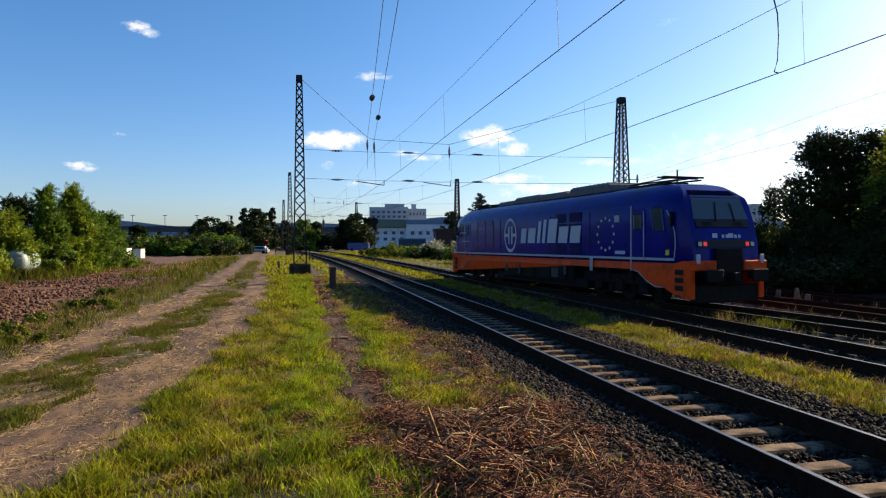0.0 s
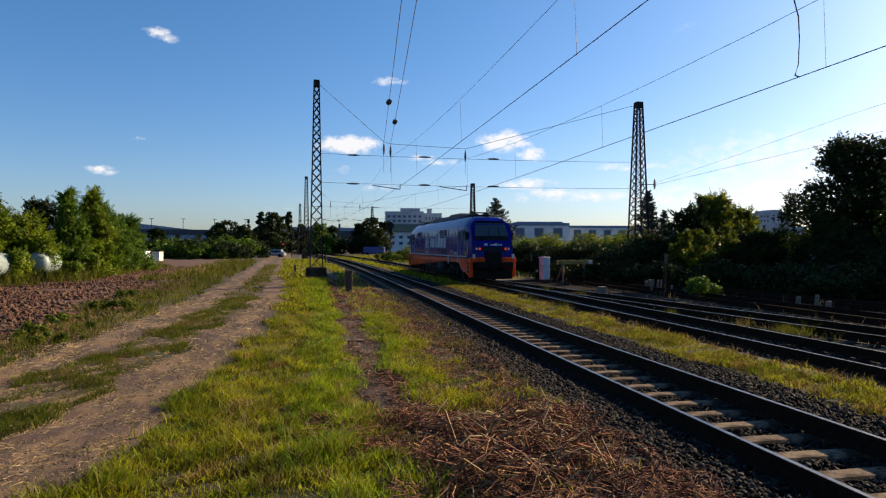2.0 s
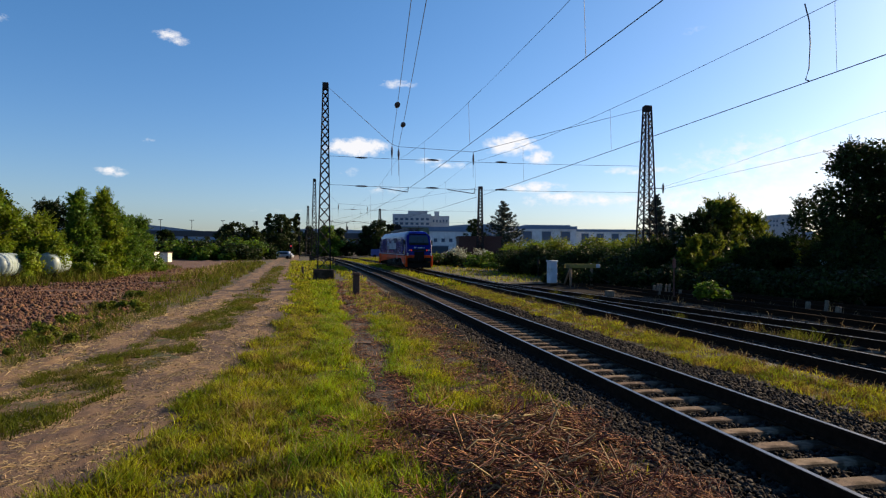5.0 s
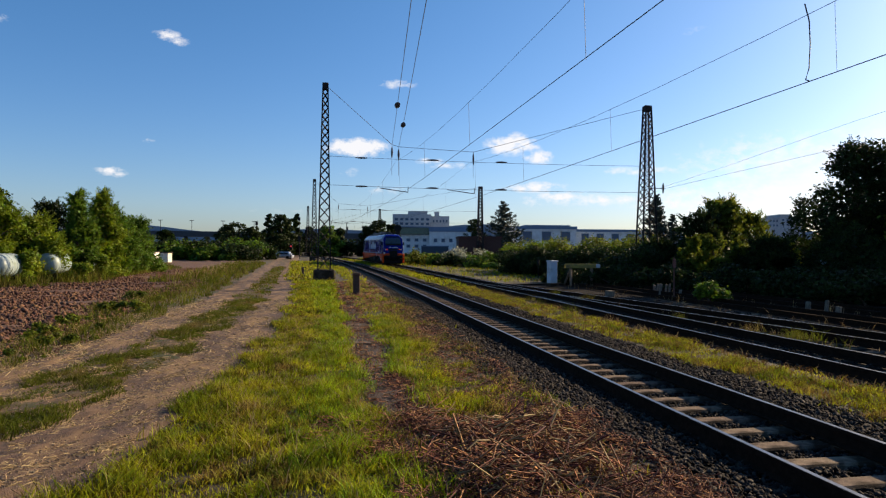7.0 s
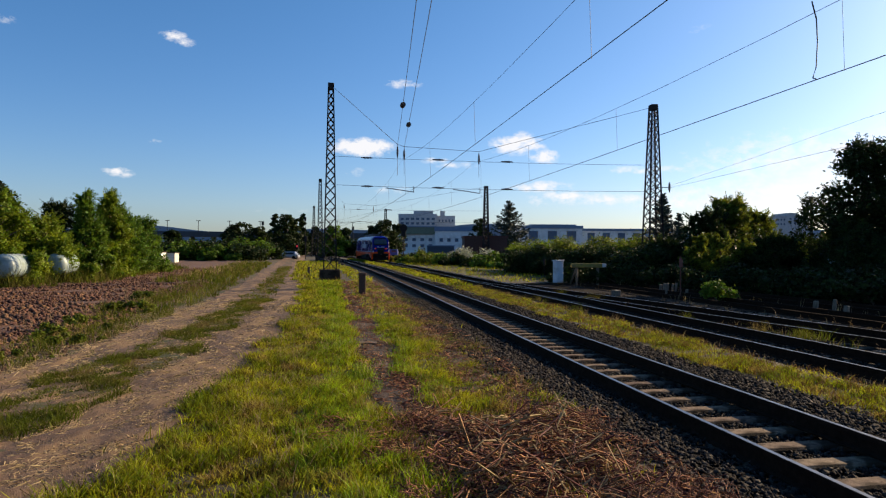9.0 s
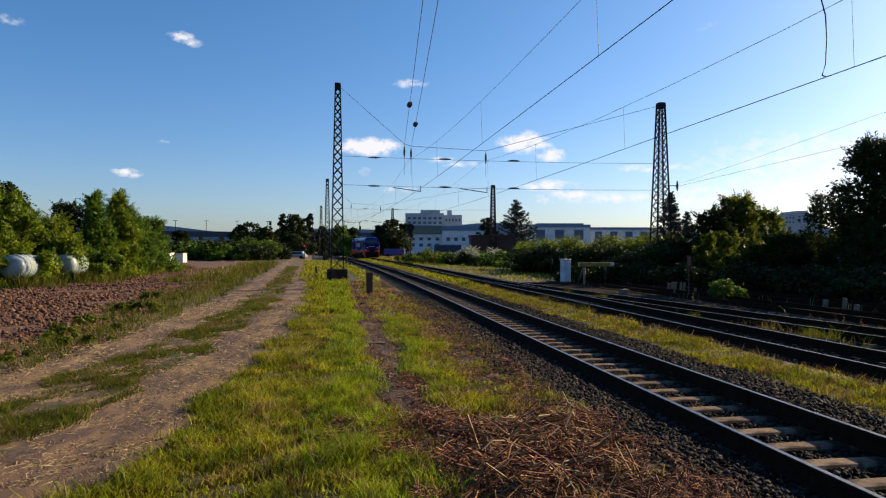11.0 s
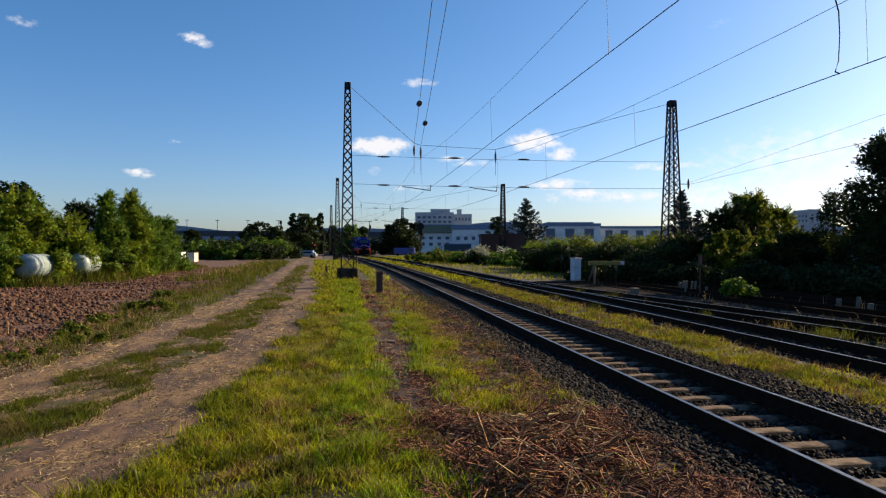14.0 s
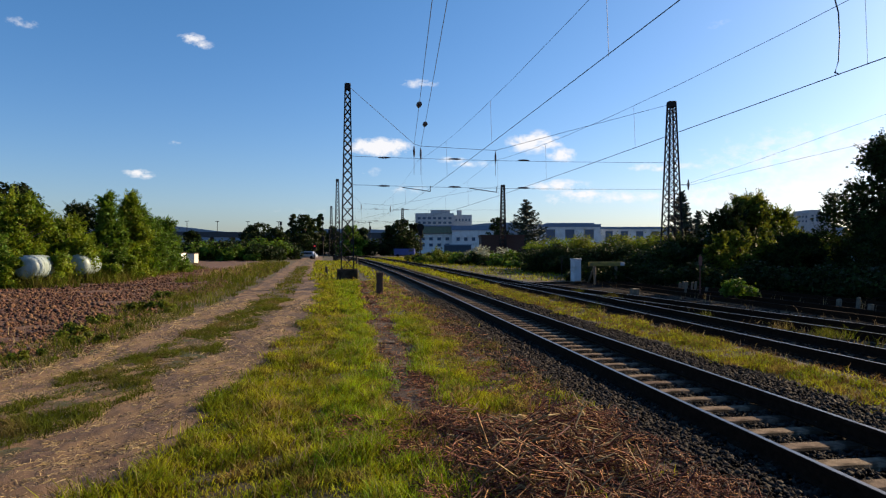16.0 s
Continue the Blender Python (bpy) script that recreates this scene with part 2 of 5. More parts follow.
def wire(name, points, r, mat, parent=None):
    """A thin tube through the points."""
    verts, faces = [], []
    pts = [Vector(p) for p in points]
    for i, p in enumerate(pts):
        d = (pts[min(i + 1, len(pts) - 1)] - pts[max(i - 1, 0)]).normalized()
        s = d.cross(Vector((0, 0, 1))) if abs(d.z) < .95 else d.cross(Vector((1, 0, 0)))
        s.normalize()
        u = s.cross(d)
        for k in range(4):
            a = math.pi / 2 * k
            verts.append(p + r * (math.cos(a) * s + math.sin(a) * u))
    for i in range(len(pts) - 1):
        for k in range(4):
            faces.append((4 * i + k, 4 * i + (k + 1) % 4, 4 * i + 4 + (k + 1) % 4, 4 * i + 4 + k))
    return mesh_object(name, verts, faces, mat, parent)


# ---- ground ----
def strip(name, mat, left, right, ys, lift, nx=8, rough=0.0, dome=0.0, kind="structure", label="", seed=1):
    """A sheet between two lines left(y), right(y) that follows the ground, lift metres above it."""
    rng = np.random.default_rng(seed)
    ys = np.asarray(ys, float)
    u = np.linspace(0, 1, nx + 1)
    L_, R_ = np.array([left(y) for y in ys]), np.array([right(y) for y in ys])
    X = L_[:, None] + (R_ - L_)[:, None] * u
    Y = np.repeat(ys[:, None], nx + 1, 1)
    Z = rise(Y) + lift + dome * np.sin(np.pi * u)[None] ** .5 + rng.normal(0, rough, X.shape) * (u > 0) * (u < 1)
    i, j = np.meshgrid(np.arange(len(ys) - 1), np.arange(nx), indexing="ij")
    a = (i * (nx + 1) + j).ravel()
    ob = array_object(name, np.stack([X, Y, Z], -1).reshape(-1, 3), np.stack([a, a + 1, a + nx + 2, a + nx + 1], 1), mat)
    return tagged(ob, label, kind=kind)


def spaced(a, b, near, grow=1.06):
    out, y, s = [], a, near
    while y < b:
        out.append(y)
        y += s
        s *= grow
    return out + [b]


YS = spaced(-12, 330, .5, 1.02)
far = 2600
ring = [(x, y) for x in (-far, -600, -120, -40, 0, 20, 60, 160, 600, far) for y in (-far, -300, -40, 0, 30, 50, 70, 100, 140, 180, 220, 300, 700, far)]
gv = [(x, y, up(y) - (.17 if 0 <= x <= 60 and -40 <= y <= 140 else .06)) for x, y in ring]
gf = [(i * 14 + j, (i + 1) * 14 + j, (i + 1) * 14 + j + 1, i * 14 + j + 1) for i in range(9) for j in range(13)]
tagged(mesh_object("ground", gv, gf, EARTH), "dry earth and sparse grass beside the railway", kind="structure")

strip("field", SOIL, lambda y: -60, lambda y: float(lane_x(y)) - 5.1 - .04 * max(0, y - 12) + .25 * math.sin(y * .7) + .12 * math.sin(y * 2.9), spaced(-12, 120, .4, 1.014), .0, 60, .035, label="freshly ploughed brown field", seed=3)
LANE_YS = [-12 + i for i in range(14)] + spaced(2, 330, .12, 1.011)
strip("verge", EARTH, lambda y: float(lane_x(y)) - 7.4 - .04 * max(0, y - 12), lambda y: float(lane_x(y)) - 3.7, YS, -.01, 6, .01, label="dry weedy verge between field and lane")
strip("lane", LANE, lambda y: float(lane_x(y)) - 4.0 + .1 * math.sin(y * .5) + .08 * math.sin(y * 3.1), lambda y: float(lane_x(y)) + .1 * math.sin(y * .9) + .06 * math.sin(y * 4.3), LANE_YS, .02, 40, .013, label="unpaved farm lane with straw and two worn wheel tracks")
strip("lawn", TURF, lambda y: float(lane_x(y)) - .15, lambda y: 3.3 + bend(y), LANE_YS, .0, 44, .014, label="rough grass between lane and railway")
strip("trackside", BALLAST, lambda y: 6.9 + bend(y), lambda y: 44 + bend(y), YS, -.11, 24, .012, label="dark gravel and weeds between the sidings")

strip("far_turf", TURF, lambda y: 12.3 + bend(y), lambda y: 26 + bend(y), spaced(44, 170, 2, 1.04), -.03, 6, .01, label="grassy ground beyond the switch", seed=8)
strip("grass_strip", TURF, lambda y: 7.1 + bend(y), lambda y: 8.9 + bend(y), YS, -.02, 6, .012, label="strip of grass between two tracks", seed=6)
strip("lane_middle", EARTH, lambda y: float(lane_x(y)) - 2.75 + .18 * math.sin(y * .8) + .12 * math.sin(y * 2.3) + .1 * math.sin(y * 7.1), lambda y: float(lane_x(y)) - 1.55 + .15 * math.sin(y * 1.1) + .12 * math.sin(y * 2.9) + .1 * math.sin(y * 8.3), LANE_YS, .024, 10, .014, label="weedy middle of the lane", seed=7)


def track_bed(name, c, ys, w=1.75):
    ob = strip(name, BALLAST, lambda y: c(y) - w - .5, lambda y: c(y) + w + .5, ys, -.135, 12, .006)
    for v in ob.data.vertices:
        d = abs(v.co.x - c(v.co.y))
        v.co.z += .07 * min(1, max(0, d - 1.2) / .3) - max(0, d - w) * .10
    return ob


near_line = lambda y: 5.23 + bend(y)
mid_line = lambda y: 10.3 + bend(y)


def loop_line(y):
    """The siding that joins the middle track at a switch."""
    s = max(0.0, (44.5 - y) * .112)
    return mid_line(y) + (s if s < 3.4 else 3.4 + .9 * math.tanh((s - 3.4) / .9))


side_line = lambda y: 17.0
yard_line = lambda y: 20.4
PROFILE = [(-.07, 0), (.07, 0), (.07, .012), (.015, .03), (.011, .115), (.036, .125), (.036, .158), (.028, .166), (-.028, .166), (-.036, .158), (-.036, .125), (-.011, .115), (-.015, .03), (-.07, .012)]


def rail_mesh(name, x_of, ys, mat_top, parent, base=-.062):
    verts, faces, n = [], [], len(PROFILE)
    for y in ys:
        for px, pz in PROFILE:
            verts.append((x_of(y) + px, y, base + pz * 1.27 + up(y)))
    for i in range(len(ys) - 1):
        for k in range(n):
            a, b = i * n + k, i * n + (k + 1) % n
            faces.append((a, b, b + n, a + n))
    ob = mesh_object(name, verts, faces, [RAIL, mat_top], parent)
    idx = [1 if (i % n) == 7 else 0 for i in range(len(faces))]
    ob.data.polygons.foreach_set("material_index", idx)
    return ob


def sleeper_mesh():
    bm = bmesh.new()
    box(bm, -1.3, 1.3, -.13, .13, -.16, .0, .025)
    me = bpy.data.meshes.new("sleeper")
    bm.to_mesh(me)
    bm.free()
    me.materials.append(SLEEPER)
    return me


SLEEPER_MESH = sleeper_mesh()


def track(name, line, y0, y1, label, shine, sleepers_to=70, rng=random.Random(4)):
    ys = spaced(y0, y1, 1.5, 1.01)
    top = new(name)
    tagged(top, label, kind="structure")
    bed = track_bed("ballast_bed", line, ys)
    bed.parent = top
    for side in (-.753, .753):
        rail_mesh("rail", lambda y: line(y) + side, ys, shine, top)
    y = y0 + .3
    while y < min(sleepers_to, y1):
        ob = new("sleeper", SLEEPER_MESH)
        ob.parent = top
        ob.matrix_local = pose(line(y) + rng.uniform(-.02, .02), y, up(y) - .072 + rng.uniform(-.006, .006), 0, 0, rng.uniform(-.8, .8) - math.degrees(math.atan((line(y + .5) - line(y - .5)))))
        y += .615
    return top


track("track_1", near_line, -10, 230, "railway track with concrete sleepers in grey ballast", RAILTOP, 110)
track("track_2", mid_line, -6, 230, "railway track with weeds beside its rails", RAILTOP, 60)
track("track_3", loop_line, 2, 44, "railway siding curving to a switch", RAILTOP, 44)
track("track_4", side_line, 2, 41.5, "rusty siding that ends at a buffer stop", RAIL, 30)
track("track_5", yard_line, 4, 60, "overgrown rusty siding under trees", RAIL, 10)


# ---- overhead line: lattice masts, cross spans and wires ----
def unit_bar():
    bm = bmesh.new()
    bar(bm, (0, 0, -.5), (0, 0, .5), 1.0, 4)
    me = bpy.data.meshes.new("brace")
    bm.to_mesh(me)
    bm.free()
    me.materials.append(STEEL)
    return me


UNIT_BAR = unit_bar()


def brace(parent, a, b, r=.026):
    a, b = Vector(a), Vector(b)
    d = b - a
    ob = new("brace", UNIT_BAR)
    ob.parent = parent
    ob.matrix_local = Matrix.LocRotScale((a + b) / 2, d.to_track_quat("Z", "Y"), (r, r, d.length))
    return ob


def lattice_mast(x, y, h, foot, head, label, block=True, block_w=1.5, group="overhead line masts", panel=1.05, stout=1.0, swell=1.0):
    top = new("lattice_mast")
    top.location = (x, y, up(y))
    tagged(top, label, "mast", group)
    w = lambda z: head + (foot - head) * max(0.0, 1 - z / h) ** swell
    z0 = .75 if block else 0.0
    for sx in (-1, 1):
        for sy in (-1, 1):
            bm = bmesh.new()
            bar(bm, (sx * w(z0) / 2, sy * w(z0) / 2, z0 - .1), (sx * w(h) / 2, sy * w(h) / 2, h), .06 * stout, 4)
            part("leg", bm, STEEL, top)
    z = z0
    while z < h - .2:
        z2 = min(h, z + panel * max(.55, w(z) / foot))
        a, b = w(z) / 2, w(z2) / 2
        for s in (-1, 1):
            for flip in (-1, 1):
                brace(top, (flip * a, s * a, z), (-flip * b, s * b, z2), .028 * stout)
                brace(top, (s * a, flip * a, z), (s * b, -flip * b, z2), .028 * stout)
        z = z2
    bm = bmesh.new()
    box(bm, -head * .62, head * .62, -head * .62, head * .62, h - .35, h + .12, .03)
    part("mast_cap", bm, STEEL, top)
    if block:
        bm = bmesh.new()
        box(bm, -block_w / 2, block_w / 2, -block_w / 2, block_w / 2, -.3, .8, .06)
        part("foundation", bm, CONCRETE, top, "stained concrete foundation block")
    return top


lattice_mast(-.2, 48.2, 14.3, .95, .36, "dark steel lattice mast on a concrete block in the grass")
lattice_mast(25.1, 48.2, 13.8, 1.4, .46, "dark steel lattice mast rising from the bushes", block_w=1.8, panel=1.05, stout=1.2, swell=1.5)
lattice_mast(-2.2, 114, 14.0, .95, .4, "dark steel lattice mast beside the bending tracks", stout=1.5)
lattice_mast(27.6, 116, 13.6, 1.1, .55, "dark steel lattice mast before the spruce", panel=.9, stout=1.7)
lattice_mast(-5.2, 182, 13.4, .9, .4, "distant steel lattice mast beside the lane", stout=1.8)
lattice_mast(14.8, 186, 13.2, 1.0, .45, "distant steel lattice mast between tracks and works", stout=1.9)


def sag(a, b, n, drop):
    a, b = Vector(a), Vector(b)
    return [a.lerp(b, i / n) - Vector((0, 0, drop * 4 * (i / n) * (1 - i / n))) for i in range(n + 1)]


def insulator(a, b, r, parent):
    """A ribbed rod between two points."""
    a, b = Vector(a), Vector(b)
    bm = bmesh.new()
    bar(bm, a, b, r * .4, 8)
    for i, k in enumerate((.62, .85, 1, 1, 1, .85, .62)):
        c = a.lerp(b, .14 + .12 * i)
        d = (b - a) * .045
        bar(bm, c - d, c + d, r * k, 8)
    return part("insulator", bm, INSUL, parent)


def cross_span(y, xl, xr, zl, zr, supports, label, z_up=9.1, z_low=7.0):
    """Span cables over all tracks; supports: (x, height of the bearer there)."""
    top = new("cross_span")
    tagged(top, label, "cross span", "overhead cross spans")
    g = up(y)
    pts = [(xl, y, zl + g)] + [(x, y, z + g) for x, z in supports] + [(xr, y, zr + g)]
    wire("bearer_cable", pts, .015, WIRE, top)
    for z in (z_up, z_low):
        wire("steady_cable", sag((xl, y, z + g), (xr, y, z + g), 10, .12), .012, WIRE, top)
        for x in ((near_line(y) + xl) / 2, (near_line(y) + mid_line(y)) / 2 + .2, mid_line(y) + 3.0):
            insulator((x - .45, y, z + g - .06), (x + .45, y, z + g - .06), .075, top)
    for x, z in supports:
        wire("hanger", [(x, y, z + g), (x, y, z_up + g - 1.3)], .012, WIRE, top)
        insulator((x, y, z + g - .15), (x, y, z + g - 1.0), .085, top)
    for c in (near_line(y), mid_line(y)):
        bm = bmesh.new()
        bar(bm, (c - 1.2, y, z_low + g - .15), (c + .9, y, z_low + g - .42), .03, 6)
        bar(bm, (c + .9, y, z_low + g - .42), (c + .9, y, z_low + g), .025, 6)
        part("registration_arm", bm, STEEL, top)
    return top


cross_span(48.2, -.1, 25.0, 14.2, 13.7, [(4.7, 10.1), (5.2, 9.95), (10.9, 9.75)], "steel cross span with brown insulators over the tracks")
cross_span(115, -2.1, 27.4, 13.9, 13.5, [(1.9, 10.0), (7.0, 9.7)], "far steel cross span over the bending tracks")
cross_span(184, -5.1, 14.7, 13.3, 13.1, [(-5.0 + 4, 9.8), (1.2, 9.7)], "distant steel cross span over the tracks")


def catenary(name, line, z_contact, z_low, spans, label, dropper=6.6, z_sup=8.9, phase=.5):
    """A contact wire and its bearer, with droppers between them."""
    top = new(name)
    tagged(top, label, "contact line", "contact lines")
    y0, y1 = spans[0], spans[-1]
    ys = [y0 + (y1 - y0) * i / 60 for i in range(61)]
    wire("contact_wire", [(line(y), y, z_contact + up(y)) for y in ys], .0115, WIRE, top)
    pts, drops = [], []
    for a, b in zip(spans, spans[1:]):
        for i in range(13):
            u = i / 12
            pts.append((line(a + (b - a) * u), a + (b - a) * u, z_low + (z_sup - z_low) * (2 * u - 1) ** 2 + up(a + (b - a) * u)))
        y = a + dropper * phase
        while y < b:
            u = (y - a) / (b - a)
            drops.append((y, z_low + (z_sup - z_low) * (2 * u - 1) ** 2))
            y += dropper
    wire("bearer_wire", pts, .0075, WIRE, top)
    for y, z in drops:
        if y > -2:
            wire("dropper", [(line(y) + .06, y, z_contact + up(y)), (line(y), y, z + up(y))], .0055, WIRE, top)
    return top


catenary("contact_line", near_line, 6.22, 7.75, [-19, 48.2, 115, 184, 250], "copper contact wire hung from a bearer wire over the track", dropper=11.2, phase=.84)
catenary("contact_line", lambda y: 10.75 + bend(y), 6.12, 7.65, [-19, 48.2, 115, 184, 250], "copper contact wire hung from a bearer wire over the second track", dropper=11.3, phase=.77)
siding_wires = tagged(new("siding_wires"), "two thin wires tied off at the lattice mast in the bushes", "wire")
wire("stay", [(25.4, 48.2, 7.4), (26.4, 48.0, 7.4)], .03, STEEL, siding_wires)
insulator((26.4, 48.0, 7.0), (26.4, 48.0, 7.8), .10, siding_wires)
wire("tied_wire", [(26.4, 48.0, 7.35), (24.0, 26, 7.3), (22.2, -6, 7.3)], .008, WIRE, siding_wires)
wire("tied_wire", [(26.4, 48.0, 7.5), (25.2, 37, 7.9), (24.0, 26, 8.4), (22.2, -6, 9.6)], .007, WIRE, siding_wires)
feeders = tagged(new("feeder_wires"), "two insulated wires slanting overhead from the cross span", "wire")
for a, b in (((4.7, 48.2, 10.1), (.6, -4, 9.9)), ((5.2, 48.2, 9.95), (1.0, -4, 9.9))):
    wire("feeder", sag(a, b, 12, .25), .012, WIRE, feeders)
    p = Vector(a).lerp(Vector(b), .27 if a[0] < 5 else .18)
    bm = bmesh.new()
    q0, q1 = p + Vector((0, .42, -.12)), p + Vector((0, -.42, -.15))
    for k0, k1, r in ((0, .18, .07), (.16, .36, .12), (.34, .66, .145), (.64, .84, .12), (.82, 1, .07)):
        bar(bm, q0.lerp(q1, k0), q0.lerp(q1, k1), r, 10)
    part("insulator", bm, INSUL, feeders)
jumper = [(10.75, 13.2, 7.95), (10.95, 13.3, 7.6), (11.02, 13.35, 7.1), (10.95, 13.3, 6.5), (10.78, 13.2, 6.2), (10.7, 13.0, 6.12)]
tagged(wire("jumper_cable", jumper, .016, WIRE), "thick slack jumper cable between bearer and contact wire", "cable")


# ---- the locomotive ----
BLUE = material("loco_blue", (.0003, .0035, .115), (.0006, .0065, .20), 1.2, .22, 0, .02, 1.5, spec=.13, stain=(.001, .002, .10), stain_scale=.8)
ORANGE = material("loco_orange", (.66, .05, .003), (.82, .08, .005), 2.0, .5, 0, 0, spec=.1, stain=(.40, .045, .008), stain_scale=2)
NAVY = material("loco_navy_panel", (.0005, .002, .040), (.001, .004, .075), 2.0, .4, spec=.05)
BROW = material("loco_brow", (.001, .002, .014), (.002, .004, .024), 3.0, .9, spec=0.0)
GREY = material("loco_line", (.24, .24, .27), (.38, .38, .40), 5.0, .5)
DARK = material("loco_underside", (.003, .003, .003), (.012, .010, .009), 6.0, .8, 0, .3, 30, spec=.15)
BLACK = material("loco_black", (.002, .002, .003), (.004, .004, .006), 3.0, .5, spec=.2)
WHITE = plain("loco_white", (.42, .43, .47), .6)
ROOF = material("loco_roof_gear", (.05, .05, .055), (.13, .13, .14), 5.0, .7)
GEAR = material("loco_gear_box", (.018, .018, .018), (.05, .048, .045), 5.0, .8)
GLASS = bpy.data.materials.new("loco_glass")
GLASS.use_nodes = True
_g = GLASS.node_tree.nodes["Principled BSDF"]
_g.inputs["Base Color"].default_value, _g.inputs["Roughness"].default_value, _g.inputs["Specular IOR Level"].default_value = (.030, .042, .055, 1), .06, .6
RED = plain("tail_light_red", (.7, .03, .035), .3, glow=.28)
LAMP = plain("lamp_glass", (.5, .48, .40), .15)

HALF = [(-1.42, 1.42), (-1.45, 1.55), (-1.45, 2.1), (-1.45, 2.8), (-1.44, 3.4), (-1.38, 3.56), (-1.18, 3.83), (-1.0, 4.03), (-.85, 4.08), (-.4, 4.12)]
SECTION = HALF + [(0, 4.12)] + [(-x, z) for x, z in reversed(HALF)]


def nose(z):
    """How far the cab front reaches from the middle, at height z."""
    if z < 1.9:
        return 11.0
    if z < 2.45:
        return 11.0 - (z - 1.9) * .16
    if z < 3.72:
        return 10.912 - (z - 2.45) * .40
    return 10.404 - (z - 3.72) * 1.7


def hull():
    verts, faces, n = [], [], len(SECTION)
    stations = [-1, -.985, -.955, -.92, -.88, -.6, -.2, .2, .6, .88, .92, .955, .985, 1]
    for s in stations:
        k = max(0.0, (abs(s) - .88) / .12)
        for x, z in SECTION:
            verts.append((x * (1 - .11 * k ** 2.2), s * nose(z), z - (.07 * k ** 2 if z > 3.6 else 0)))
    for i in range(len(stations) - 1):
        for j in range(n - 1):
            a = i * n + j
            faces.append((a, a + n, a + n + 1, a + 1))
        faces.append((i * n, i * n + n - 1, i * n + 2 * n - 1, i * n + n))
    ends = []
    for start, flip in ((0, False), ((len(stations) - 1) * n, True)):
        ends.append((len(verts), flip))
        verts += verts[start:start + n]
    for base, flip in ends:
        for j in range(n // 2):
            f = (base + j, base + j + 1, base + n - 2 - j, base + n - 1 - j)
            faces.append(f[::-1] if flip else f)
    return verts, faces


def front_quad(x0, x1, z0, z1, sgn, proud, nx=4, nz=4, squeeze=0.0):
    """A curved patch lying on the cab front."""
    verts, faces = [], []
    for i in range(nz + 1):
        z = z0 + (z1 - z0) * i / nz
        for j in range(nx + 1):
            x = (x0 + (x1 - x0) * j / nx) * (1 - squeeze * i / nz)
            verts.append((x, sgn * (nose(z) + proud - (.07 * max(0, z - 3.6))), z - (.07 * (z > 3.6))))
    for i in range(nz):
        for j in range(nx):
            a = i * (nx + 1) + j
            f = (a, a + 1, a + nx + 2, a + nx + 1)
            faces.append(f if sgn < 0 else f[::-1])
    return verts, faces


def slab_on_side(x, y0, y1, z0, z1, bevel=0.0, slant=0.0, thick=.012):
    bm = bmesh.new()
    box(bm, x - thick, x + thick, y0, y1, z0, z1, bevel)
    if slant:
        for v in bm.verts:
            v.co.y += slant * (v.co.z - z0)
    return bm


